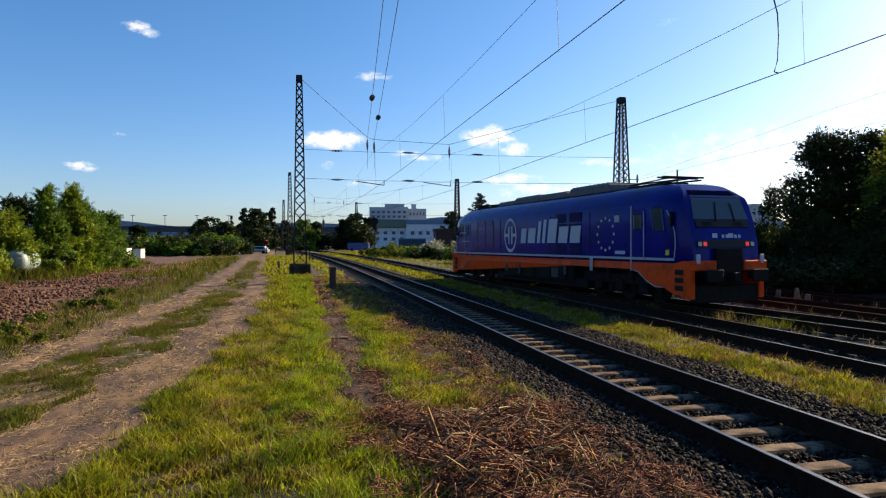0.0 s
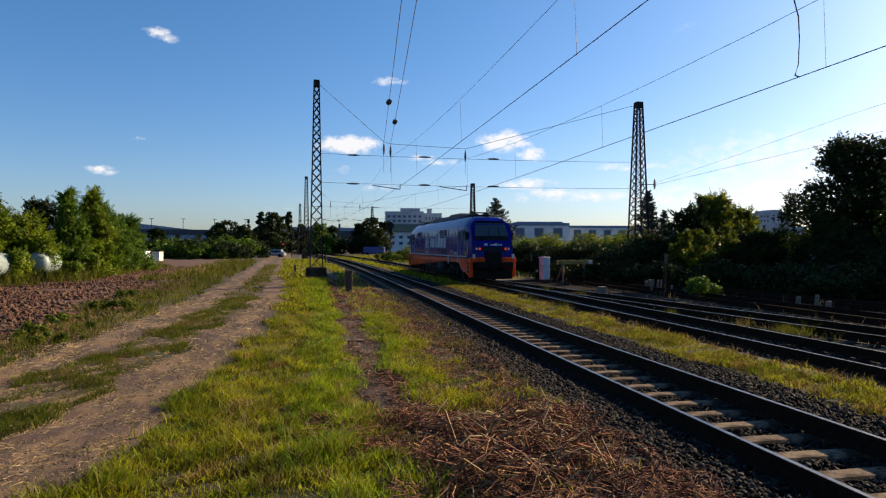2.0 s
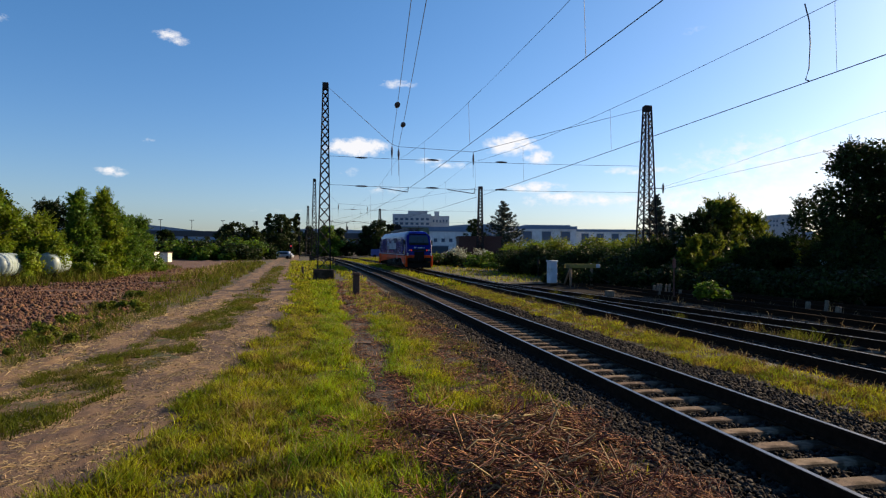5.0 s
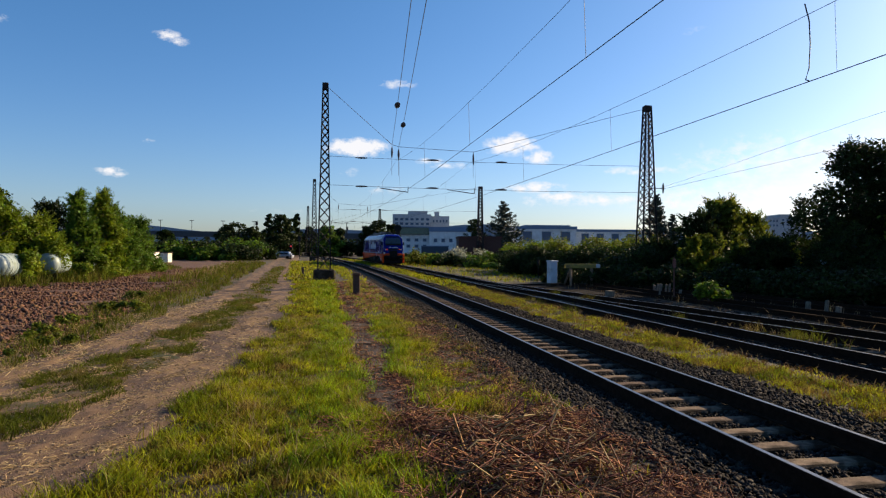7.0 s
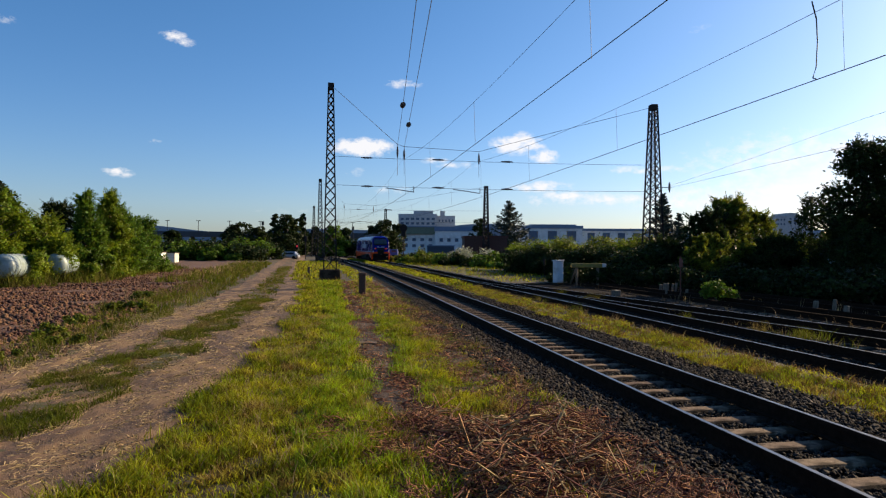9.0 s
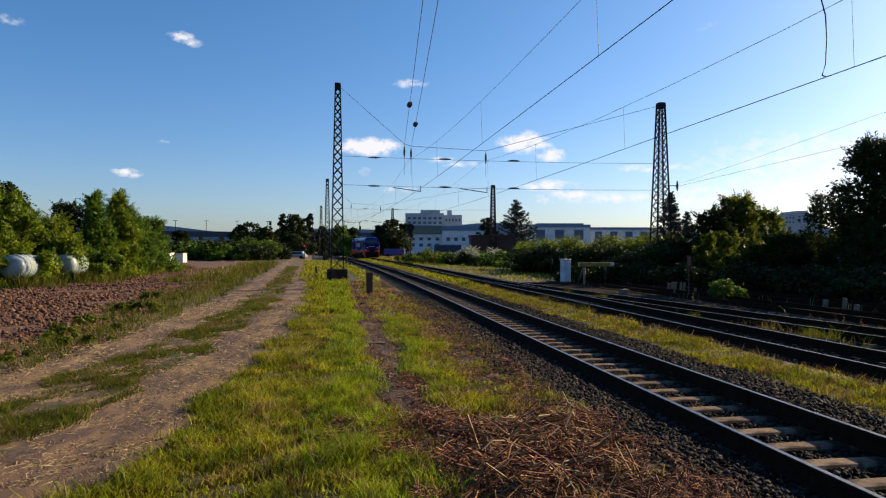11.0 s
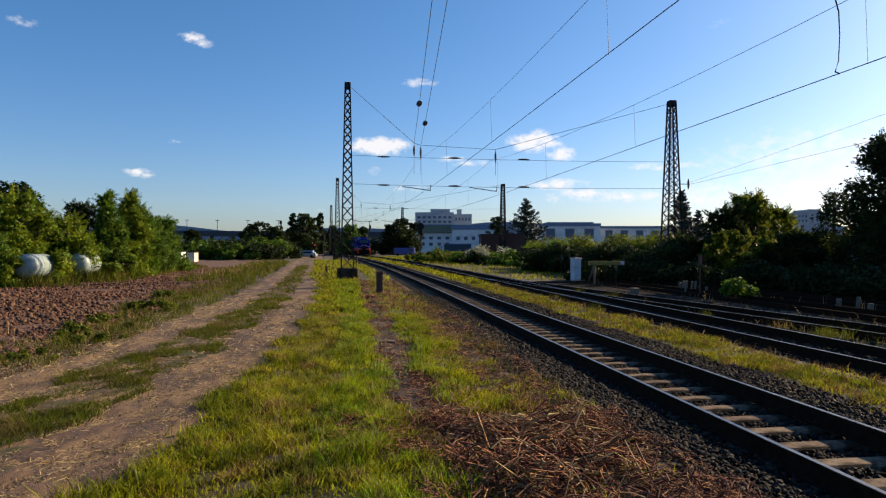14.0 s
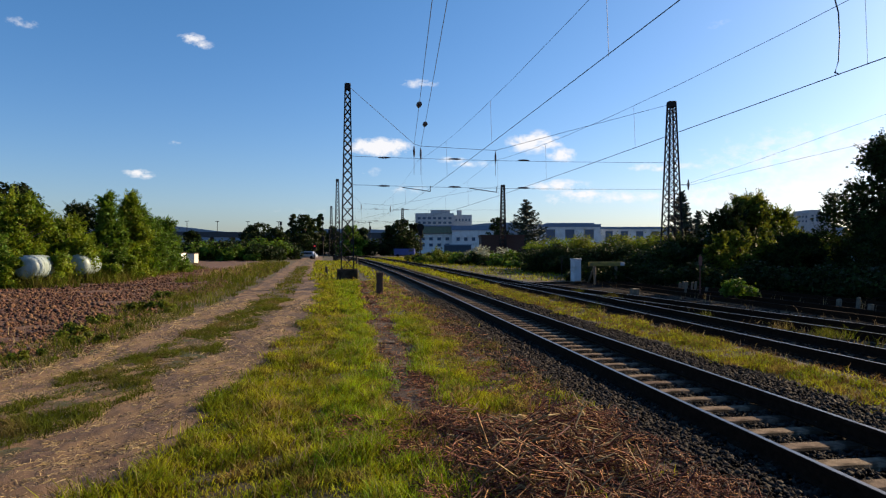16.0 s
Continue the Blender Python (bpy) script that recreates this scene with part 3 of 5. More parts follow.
def locomotive():
    top = new("locomotive")
    tagged(top, "dark blue six-axle locomotive with orange frame and pale lettering", "locomotive")
    v, f = hull()
    body = mesh_object("body", v, f, BLUE, top, smooth=True)
    # frame: orange sill with deep skirts at the cabs
    sill = []
    for s in (-1, 1):
        pts = [(-11.0, 1.5), (-11.0, .42), (-10.3, .42), (-9.75, .62), (-9.35, .62), (-8.9, .78), (-8.35, 1.08), (-7.9, 1.16), (7.9, 1.16), (8.35, 1.08), (8.9, .78), (9.35, .62), (9.75, .62), (10.3, .42), (11.0, .42), (11.0, 1.5)]
        bm = bmesh.new()
        vs = [bm.verts.new((s * 1.46 * (1 - .06 * (abs(y) > 10.9)), y, z)) for y, z in pts]
        face = bm.faces.new(vs)
        bmesh.ops.triangulate(bm, faces=[face])
        ext = bmesh.ops.extrude_face_region(bm, geom=bm.faces[:])
        for e in ext["geom"]:
            if isinstance(e, bmesh.types.BMVert):
                e.co.x -= s * .06
        bmesh.ops.recalc_face_normals(bm, faces=bm.faces[:])
        part("sill", bm, ORANGE, top, "orange frame skirt")
        part("side_line", slab_on_side(s * 1.462, -10.3, 10.95, 1.5, 1.585), GREY, top)
        for e in (-1, 1):
            wire("skirt_line", [(s * 1.466, e * 7.98, 1.5), (s * 1.466, e * 7.98, 1.15), (s * 1.466, e * 8.4, 1.07), (s * 1.466, e * 8.9, .77), (s * 1.466, e * 9.35, .61), (s * 1.466, e * 9.75, .61)], .018, GREY, top)
        bm = slab_on_side(s * 1.464, -8.0, -7.95, 1.1, 3.4)
        part("door_edge", bm, GREY, top)
        for e in (-1, 1):
            part("door_line", slab_on_side(s * 1.463, e * 8.0 - .018, e * 8.0 + .018, 1.6, 3.3, thick=.006), GREY, top)
            part("door_rail", slab_on_side(s * 1.49, e * 8.75 - .02, e * 8.75 + .02, 1.5, 3.2), GREY, top)
            part("cab_door", slab_on_side(s * 1.455, min(e * 8.0, e * 8.75), max(e * 8.0, e * 8.75), 1.6, 3.25, .02), BLUE, top)
            part("door_window", slab_on_side(s * 1.466, e * 8.37 - .22, e * 8.37 + .22, 2.55, 3.1, .03), GLASS, top)
            part("side_window", slab_on_side(s * 1.42, e * 9.55 - .32, e * 9.55 + .32, 2.42, 3.3, .08, slant=-e * .22, thick=.04), GLASS, top)
            for z in (.55, .8, 1.06):
                part("step_opening", slab_on_side(s * 1.462, e * 10.55 - .2, e * 10.55 + .2, z, z + .17), BLACK, top)
            wire("corner_rail", [(s * 1.45, e * 10.3, 1.6), (s * 1.45, e * 10.36, 2.0), (s * 1.44, e * 10.32, 2.4), (s * 1.44, e * 10.15, 2.8), (s * 1.43, e * 9.9, 3.15)], .022, GREY, top)
        # grilles and panel joints along the side
        for y in (-5.2, -1.9, 3.6, 4.5, 5.6, 6.8):
            part("panel_joint", slab_on_side(s * 1.453, y - .012, y + .012, 1.6, 3.3), BLACK, top)
        for y, w in ((5.05, .42), (6.2, .5)):
            grille = part("grille", slab_on_side(s * 1.449, y - w, y + w, 3.0, 3.38, .01, thick=.008), BLUE, top)
            for i in range(5):
                part("louvre", slab_on_side(s * 1.458, y - w + .03, y + w - .03, 3.03 + i * .07, 3.065 + i * .07, thick=.006), BLUE, grille)
        for y, w in ((-4.1, .5), (-2.9, .42)):
            for z0, z1 in ((1.66, 2.02), (2.1, 2.9), (2.96, 3.36)):
                part("side_panel", slab_on_side(s * 1.452, y - w, y + w, z0, z1, .01), NAVY, top)
        # pale emblem ring with two uprights and a bar, and a slanted wordmark as plain blocks
        bm = bmesh.new()
        r0, r1 = .62, .74
        ring = [[bm.verts.new((s * 1.47, 2.3 + r * math.cos(a) * 1.0, 2.5 + r * 1.15 * math.sin(a))) for r in (r0, r1)] for a in [math.tau * i / 40 for i in range(40)]]
        for i in range(40):
            p, q = ring[i], ring[(i + 1) % 40]
            bm.faces.new((p[0], p[1], q[1], q[0]))
        for y in (2.12, 2.48):
            box(bm, s * 1.468 - .006, s * 1.468 + .006, y - .07, y + .07, 2.05, 2.95)
        for y in (1.87, 2.73):
            box(bm, s * 1.468 - .006, s * 1.468 + .006, y - .2, y + .2, 2.42, 2.58)
        part("emblem", bm, WHITE, top, "pale round emblem")
        y = 1.1
        for w, h in ((.55, .70), (.75, .70), (.28, 1.0), (.28, 1.05), (.78, 1.05), (.78, .70), (.80, .70)):
            part("lettering_block", slab_on_side(s * 1.468, y - w, y, 2.1, 2.1 + h, .0, -.2, .006), WHITE, top)
            y -= w + .22
        for i in range(12):
            a = math.tau * i / 12
            bm = bmesh.new()
            bmesh.ops.create_cone(bm, cap_ends=True, segments=5, radius1=.062, radius2=.05, depth=.012, matrix=pose(s * 1.466, -6.35 + .56 * math.cos(a), 2.42 + .6 * math.sin(a), 0, 90, 0))
            part("star", bm, WHITE, top)
        part("data_panel", slab_on_side(s * 1.464, -7.25, -6.95, 2.85, 3.1), GREY, top)
        part("notice_bars", slab_on_side(s * 1.464, -7.6, -7.0, 1.68, 1.8), WHITE, top)
        part("notice_bars", slab_on_side(s * 1.464, 8.6, 9.6, 2.7, 2.76), GREY, top)
        part("notice_bars", slab_on_side(s * 1.464, 8.2, 9.2, 2.2, 2.25), GREY, top)
        part("warning_mark", slab_on_side(s * 1.464, -10.05, -9.9, 1.68, 1.85), plain("yellow_mark", (.7, .55, .03)), top)
        part("hose_bracket", slab_on_side(s * 1.5, -5.5, -5.3, 1.0, 1.5, .02, thick=.03), GREY, top)
    for sgn in (-1, 1):
        v, f = front_quad(-1.08, 1.08, 2.84, 3.7, sgn, .012, squeeze=.12)
        ws = mesh_object("windscreen", v, f, GLASS, top)
        for x in (-.25, .5):
            bm = bmesh.new()
            bar(bm, (x, sgn * (nose(2.8) + .04), 2.78), (x * .8 + .1, sgn * (nose(3.4) + .05), 3.4), .018, 5)
            part("wiper", bm, DARK, top)
        v, f = front_quad(-.95, .95, 3.73, 3.98, sgn, .02, 6, 3, squeeze=.12)
        mesh_object("roof_brow", v, f, BROW, top)
        for e in (-1, 1):
            v, f = front_quad(e * .62 - .16, e * .62 + .16, 2.62, 2.75, sgn, .022, 2, 1)
            mesh_object("vent_slot", v, f, DARK, top)
        v, f = front_quad(-1.12, 1.12, 1.93, 2.16, sgn, .014, 6, 2)
        mesh_object("light_band", v, f, BLACK, top)
        v, f = front_quad(-1.04, 1.04, 2.58, 2.83, sgn, .013, 6, 2)
        mesh_object("scuttle", v, f, BLACK, top)
        for e in (-1, 1):
            for x, m, nm in ((1.03, LAMP, "headlight"), (.83, RED if sgn < 0 else LAMP, "tail_light")):
                v, f = front_quad(e * x - .07, e * x + .07, 1.98, 2.11, sgn, .03, 2, 2)
                mesh_object(nm, v, f, m, top)
            bm = bmesh.new()
            box(bm, e * 1.0 - .46, e * 1.0 + .46, sgn * 11.1 - .1, sgn * 11.1 + .1, 1.2, 1.52, .03)
            part("buffer_beam", bm, ORANGE, top, "orange buffer beam")
            bm = bmesh.new()
            bar(bm, (e * .875, sgn * 11.1, 1.06), (e * .875, sgn * 11.45, 1.06), .14, 12)
            box(bm, e * .875 - .32, e * .875 + .32, sgn * 11.5 - .035, sgn * 11.5 + .035, .86, 1.26, .03)
            part("buffer", bm, DARK, top)
            bm = bmesh.new()
            box(bm, e * 1.25 - .08, e * 1.25 + .08, sgn * 11.18 - .03, sgn * 11.18 + .03, 1.42, 1.72, .02)
            part("lamp_bracket", bm, WHITE, top)
            bm = bmesh.new()
            box(bm, e * 1.36 - .1, e * 1.36 + .1, sgn * 10.85 - .22, sgn * 10.85 + .22, .3, 1.2, .02)
            part("front_step", bm, ORANGE, top)
            bm = bmesh.new()
            box(bm, e * 1.5 - .05, e * 1.5 + .1, sgn * 10.2 - .04, sgn * 10.2 + .04, 2.6, 3.1, .02)
            part("mirror", bm, BLACK, top)
        bm = bmesh.new()
        box(bm, -.52, .52, sgn * 11.0 - .16, sgn * 11.0 + .16, .75, 1.9, .03)
        box(bm, -.12, .12, sgn * 11.3 - .2, sgn * 11.3 + .2, .85, 1.15, .03)
        part("coupler", bm, DARK, top)
        bm = bmesh.new()
        box(bm, -1.3, 1.3, sgn * 10.9 - .1, sgn * 10.9 + .1, .18, .75, .04)
        part("rail_guard", bm, DARK, top)
        # small emblem bars under the windscreen
        for i, x in enumerate((-.42, -.1, .06, .16, .26, .4, .55)):
            v, f = front_quad(x - (.10 if i == 0 else .05), x + (.10 if i == 0 else .05), 2.24, 2.38 if i in (0, 3, 4) else 2.34, sgn, .02, 1, 1)
            mesh_object("front_lettering", v, f, WHITE, top)
        # bogie with three wheelsets
        bm = bmesh.new()
        box(bm, -1.12, 1.12, sgn * 6.9 - 2.7, sgn * 6.9 + 2.7, .55, .95, .05)
        for e in (-1, 1):
            for y in (-1.4, .1, 1.5):
                box(bm, e * 1.08 - .12, e * 1.08 + .12, sgn * 6.9 + y - .25, sgn * 6.9 + y + .25, .3, .75, .04)
            for y in (-.7, .8):
                bar(bm, (e * 1.12, sgn * 6.9 + y, .7), (e * 1.12, sgn * 6.9 + y, 1.1), .13, 8)
        part("bogie_frame", bm, DARK, top)
        for y in (-1.85, 0, 1.85):
            bm = bmesh.new()
            for e in (-1, 1):
                bar(bm, (e * .70, sgn * 6.9 + y, .53), (e * .83, sgn * 6.9 + y, .53), .53, 28)
            bar(bm, (-.8, sgn * 6.9 + y, .53), (.8, sgn * 6.9 + y, .53), .09, 10)
            part("wheelset", bm, DARK, top)
    bm = bmesh.new()
    box(bm, -1.3, 1.3, -3.6, 3.6, .38, 1.3, .08)
    for y in (-2.6, -1.2, .4, 1.9):
        box(bm, -1.36, -1.26, y - .5, y + .5, .5, 1.15, .03)
        box(bm, 1.26, 1.36, y - .5, y + .5, .5, 1.15, .03)
    part("underframe_tank", bm, DARK, top)
    for s in (-1, 1):
        for y, w, z0, z1 in ((-3.1, .12, .75, 1.1), (-2.2, .3, .6, 1.0), (1.4, .1, .6, 1.1), (2.9, .16, .7, 1.05)):
            part("equipment_case", slab_on_side(s * 1.385, y - w, y + w, z0, z1, .01, thick=.025), GEAR, top)
    for e in (-1, 1):
        for y in (-8.9, -7.85, -5.95, -4.95, 4.95, 5.95, 7.85, 8.9):
            bm = bmesh.new()
            box(bm, e * .9 - .1, e * .9 + .1, y - .16, y + .16, .22, 1.1, .03)
            part("brake_rigging", bm, DARK, top)
        bm = bmesh.new()
        box(bm, e * 1.0 - .2, e * 1.0 + .2, -4.6, 4.6, .24, .6, .04)
        part("air_reservoir", bm, DARK, top)
    bm = bmesh.new()
    box(bm, -1.3, 1.3, -10.8, 10.8, 1.1, 1.45)
    part("underframe", bm, DARK, top)
    # roof: folded pantograph, resistors, boxes and pipes
    for y0, y1, w, z in ((-5.4, -2.4, .75, 4.46), (-2.1, .4, .8, 4.36), (.7, 3.4, .7, 4.42), (3.8, 5.8, .6, 4.32)):
        bm = bmesh.new()
        box(bm, -w, w, y0, y1, 4.05, z, .05)
        case = part("roof_box", bm, ROOF, top)
        for i in range(9):
            y = y0 + (y1 - y0) * (i + .5) / 9
            bm = bmesh.new()
            box(bm, -w * .9, w * .9, y - .04, y + .04, z + .002, z + .05)
            part("fin", bm, ROOF, case)
    for e in (-1, 1):
        bm = bmesh.new()
        box(bm, -.5, .5, min(e * 6.4, e * 8.6), max(e * 6.4, e * 8.6), 4.17, 4.22)
        panto = part("pantograph", bm, DARK, top)
        for x in (-.45, .45):
            bm = bmesh.new()
            bar(bm, (x, e * 9.3, 4.24), (x * .7, e * 6.3, 4.30), .03, 6)
            part("lower_arm", bm, DARK, panto)
            bm = bmesh.new()
            bar(bm, (x * .7, e * 6.3, 4.30), (x, e * 8.9, 4.36), .025, 6)
            part("upper_arm", bm, DARK, panto)
            bm = bmesh.new()
            bar(bm, (x, e * 8.4, 4.05), (x, e * 8.4, 4.2), .06, 8)
            part("insulator_foot", bm, DARK, panto)
        for y in (8.95, 8.65):
            bm = bmesh.new()
            bar(bm, (-.85, e * y, 4.37), (.85, e * y, 4.37), .035, 6)
            part("contact_strip", bm, DARK, panto)
    bm = bmesh.new()
    bar(bm, (.5, -8.0, 4.1), (.5, -8.0, 4.75), .03, 6)
    bar(bm, (-.8, -9.3, 4.1), (-.8, 9.3, 4.1), .03, 6)
    part("roof_pipe", bm, DARK, top)
    return top


LOCO = locomotive()


# ---- trees and bushes ----
LEAF = material("leaf_green", (.028, .066, .005), (.125, .195, .014), .9, .6, random_by="island", spread=.5, through_light=.42, detail=4, spec=.2)
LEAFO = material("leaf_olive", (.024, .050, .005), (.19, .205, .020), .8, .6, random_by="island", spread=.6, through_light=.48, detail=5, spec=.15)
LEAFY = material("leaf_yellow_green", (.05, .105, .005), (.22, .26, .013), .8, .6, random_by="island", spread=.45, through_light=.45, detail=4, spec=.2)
# near-black green, also used where leaf colour stands in for shade
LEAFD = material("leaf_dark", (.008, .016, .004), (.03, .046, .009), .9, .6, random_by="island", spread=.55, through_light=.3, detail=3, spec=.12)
NEEDLE = material("spruce_needle", (.010, .020, .012), (.028, .045, .024), 2.0, .7, random_by="island", spread=.4)


def leaf_cloud(centres, radii, count, size, rng, squash=.8, long=1.6):
    """Small leaf blades scattered in clumps, denser near each clump's skin."""
    centres, radii = np.asarray(centres, float), np.asarray(radii, float)
    pick = rng.choice(len(centres), count, p=radii ** 2 / (radii ** 2).sum())
    d = rng.normal(size=(count, 3))
    d /= np.linalg.norm(d, axis=1)[:, None]
    r = radii[pick] * rng.uniform(.35, 1.0, count) ** .6 * np.where(rng.uniform(size=count) < .12, rng.uniform(1.05, 1.75, count), 1.08)
    p = centres[pick] + d * r[:, None] * np.array([1, 1, squash])
    a = rng.normal(size=(count, 3)) * np.array([1, 1, .6])
    a /= np.linalg.norm(a, axis=1)[:, None]
    b = np.cross(a, d + rng.normal(0, .5, (count, 3)))
    b /= np.linalg.norm(b, axis=1)[:, None] + 1e-6
    s = size * rng.uniform(.6, 1.4, count)[:, None]
    v = np.stack([p - a * s * long * .5, p + b * s * .45, p + a * s * long * .5, p - b * s * .45], 1).reshape(-1, 3)
    return v, np.arange(count * 4).reshape(-1, 4)


def spray_cloud(cs, rs, sprays, size, w, rng):
    """Feathered shoots that stand out of the clumps: leaves in two ranks along a rising stem."""
    cs, rs, per = np.asarray(cs), np.asarray(rs), 26
    k = rng.integers(0, len(cs), sprays)
    out = cs[k] * np.array([1, 1, 0])
    out /= np.linalg.norm(out, axis=1)[:, None] + 1e-6
    way = out * rng.uniform(.1, .9, (sprays, 1)) + np.array([0, 0, 1]) * rng.uniform(.1, 1.0, (sprays, 1)) + rng.normal(0, .3, (sprays, 3))
    way /= np.linalg.norm(way, axis=1)[:, None]
    length = rs[k] * .7 + min(w, 5.0) * rng.uniform(.06, .15, sprays)
    u = np.tile(np.linspace(.25, 1, per), (sprays, 1))
    p = cs[k][:, None] + way[:, None] * (u * length[:, None])[..., None]
    side = np.cross(way, rng.normal(size=(sprays, 3)))
    side /= np.linalg.norm(side, axis=1)[:, None]
    sign = np.where(np.arange(per) % 2 == 0, 1, -1)[None, :, None]
    a = side[:, None] * sign + way[:, None] * .5 + rng.normal(0, .25, (sprays, per, 3))
    a /= np.linalg.norm(a, axis=2)[..., None]
    b = np.cross(a, way[:, None] + rng.normal(0, .4, (sprays, per, 3)))
    b = np.cross(b, a)
    b /= np.linalg.norm(b, axis=2)[..., None] + 1e-6
    s = (size * 1.5 * (1.15 - .6 * u) * rng.uniform(.7, 1.2, u.shape))[..., None]
    v = np.stack([p, p + a * s * .5 + b * s * .22, p + a * s, p + a * s * .5 - b * s * .22], 2).reshape(-1, 3)
    return v, np.arange(sprays * per * 4).reshape(-1, 4)


def tree(name, x, y, h, w, label, leaf, count, size, seed, base=.15, kind="tree", lobes=26, tall=1.0, group="", puff=1.0, sprays=0):
    """Tapered trunk, limbs, and clumps of leaves with gaps."""
    rng = np.random.default_rng(seed)
    top = new(name)
    top.location = (x, y, up(y) - .05)
    tagged(top, label, kind, group)
    bm = bmesh.new()
    th = h * .75
    r = max(.04, h * .018)
    bar(bm, (0, 0, 0), (0, 0, th * .5), r, 8, r * .75)
    bar(bm, (0, 0, th * .5), (rng.normal(0, .1), rng.normal(0, .1), th), r * .75, 7, r * .25)
    cs, rs = [], []
    for i in range(lobes):
        z = h * (base + (1 - base) * (i + rng.uniform(0, 1)) / lobes)
        t = (z / h - base) / (1 - base)
        env = w / 2 * (1 - (.75 if tall > .9 else .95) * t ** (1.6 * tall)) * (.55 + .45 * min(1, t * 6))
        a = rng.uniform(0, math.tau)
        d = env * rng.uniform(.25, 1.0)
        cs.append((d * math.cos(a), d * math.sin(a), min(z, h * .96)))
        rs.append(puff * w * rng.uniform(.10, .2) * (1.15 - .6 * t))
        if i % 2 == 0:
            z0 = max(h * .08, z * .72)
            bar(bm, (0, 0, z0), cs[-1], r * .35, 5, r * .08)
    part("trunk", bm, BARK, top)
    v, f = leaf_cloud(cs, rs, count, size, rng)
    if sprays:
        v2, f2 = spray_cloud(cs, rs, sprays, size, w, rng)
        v, f = np.concatenate([v, v2]), np.concatenate([f, f2 + len(v)])
    v[:, 2] = np.maximum(v[:, 2], .03)
    array_object("crown", v, f, leaf, top)
    return top


def bush(name, x, y, h, w, deep, label, leaf, count, size, seed, group="", z=0.0, lit_top_leaf=None):
    """Low rounded growth without a visible trunk."""
    rng = np.random.default_rng(seed)
    top = new(name)
    top.location = (x, y, up(y) - .05 + z)
    tagged(top, label, "bush", group)
    n = max(8, int(14 * w / 4))
    cs = np.stack([rng.uniform(-w / 2, w / 2, n), rng.uniform(-deep / 2, deep / 2, n), rng.uniform(.12, .78, n) * h], 1)
    cs[:, 2] *= 1 - .35 * (np.abs(cs[:, 0]) / (w / 2)) ** 2
    rs = rng.uniform(.2, .38, n) * min(h, w)
    bm = bmesh.new()
    bar(bm, (0, 0, 0), tuple(cs[0]), .05, 6, .01)
    part("stem", bm, BARK, top)
    v, f = leaf_cloud(cs, rs, count, size, rng)
    v[:, 2] = np.maximum(v[:, 2], .02)
    # sunlight painted by height: leaves above .64 h take a lighter colour
    if lit_top_leaf:
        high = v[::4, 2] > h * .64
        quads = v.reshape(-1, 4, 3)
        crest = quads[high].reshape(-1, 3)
        tagged(array_object("crest", crest, np.arange(len(crest)).reshape(-1, 4), lit_top_leaf, top), "top leaves coloured yellow-green as if sunlit", kind="stuff")
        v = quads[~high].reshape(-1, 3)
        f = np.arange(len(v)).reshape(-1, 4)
    array_object("foliage", v, f, leaf, top)
    return top


def spruce(x, y, h, w, seed, label):
    rng = np.random.default_rng(seed)
    top = new("spruce")
    top.location = (x, y, up(y))
    tagged(top, label, "tree")
    bm = bmesh.new()
    bar(bm, (0, 0, 0), (0, 0, h), h * .018, 7, .02)
    part("trunk", bm, BARK, top)
    P, D = [], []
    for i in range(13):
        t = (i + .5) / 13
        z = h * (.08 + .9 * t)
        reach = w / 2 * (1 - t) ** .8 * rng.uniform(.75, 1.1) + .15
        for k in range(15):
            a = rng.uniform(0, math.tau)
            n = int(34 * (1 - t) + 8)
            u = rng.uniform(.08, 1, n)
            r = u * reach
            droop = -.06 * r + .34 * reach * u ** 2.5
            q = np.stack([r * math.cos(a), r * math.sin(a), z + rng.uniform(-.5, .5) * h / 13 + droop], 1) + rng.normal(0, .035 * reach + .03, (n, 3)) * np.array([1, 1, .6])
            P.append(q)
    P = np.concatenate(P)
    n = len(P)
    a = rng.normal(size=(n, 3)) * np.array([1, 1, .5])
    a /= np.linalg.norm(a, axis=1)[:, None]
    b = np.cross(a, rng.normal(size=(n, 3)))
    b /= np.linalg.norm(b, axis=1)[:, None]
    s = h * .032
    v = np.stack([P - a * s, P + b * s * .3, P + a * s, P - b * s * .3], 1).reshape(-1, 3)
    array_object("crown", v, np.arange(n * 4).reshape(-1, 4), NEEDLE, top)
    return top


# hedge of young trees at the field's far edge
hedge_row = [(-25.5, 40.5, 4.6, 5.6, LEAFY), (-22.4, 42.5, 6.0, 5.2, LEAF), (-20.6, 44.5, 6.2, 4.8, LEAFY), (-19.2, 47.5, 4.6, 4.6, LEAFY), (-20.6, 54, 6.2, 5.2, LEAFD), (-18.0, 51.5, 6.9, 4.41, LEAF), (-17.1, 54, 7.2, 4.41, LEAFY), (-17.4, 57, 5.9, 4.6, LEAF), (-17.6, 61, 5.4, 4.8, LEAF), (-17.9, 65.5, 5.4, 4.6, LEAF)]
for i, (x, y, h, w, leaf) in enumerate(hedge_row):
    tree("young_tree", x, y, h * .91, w * 1.1, "sunlit green young tree in the hedge beside the field" if leaf is not LEAFD else "dark green young tree in the hedge beside the field", leaf, 15000, .13, 100 + i, .02, group="hedge trees beside the field", lobes=90, puff=.7, sprays=320, tall=.55 if w == 4.41 else 1.0)
for i in range(11):
    bush("hedge_shrub", -23.2 + i * .62, 41.5 + i * 2.35, 2.2 + .5 * math.sin(i * 1.9), 3.2, 2.0, "leafy shrub at the foot of the hedge", LEAFY if i % 2 else LEAF, 2600, .12, 160 + i, "shrubs along the field")
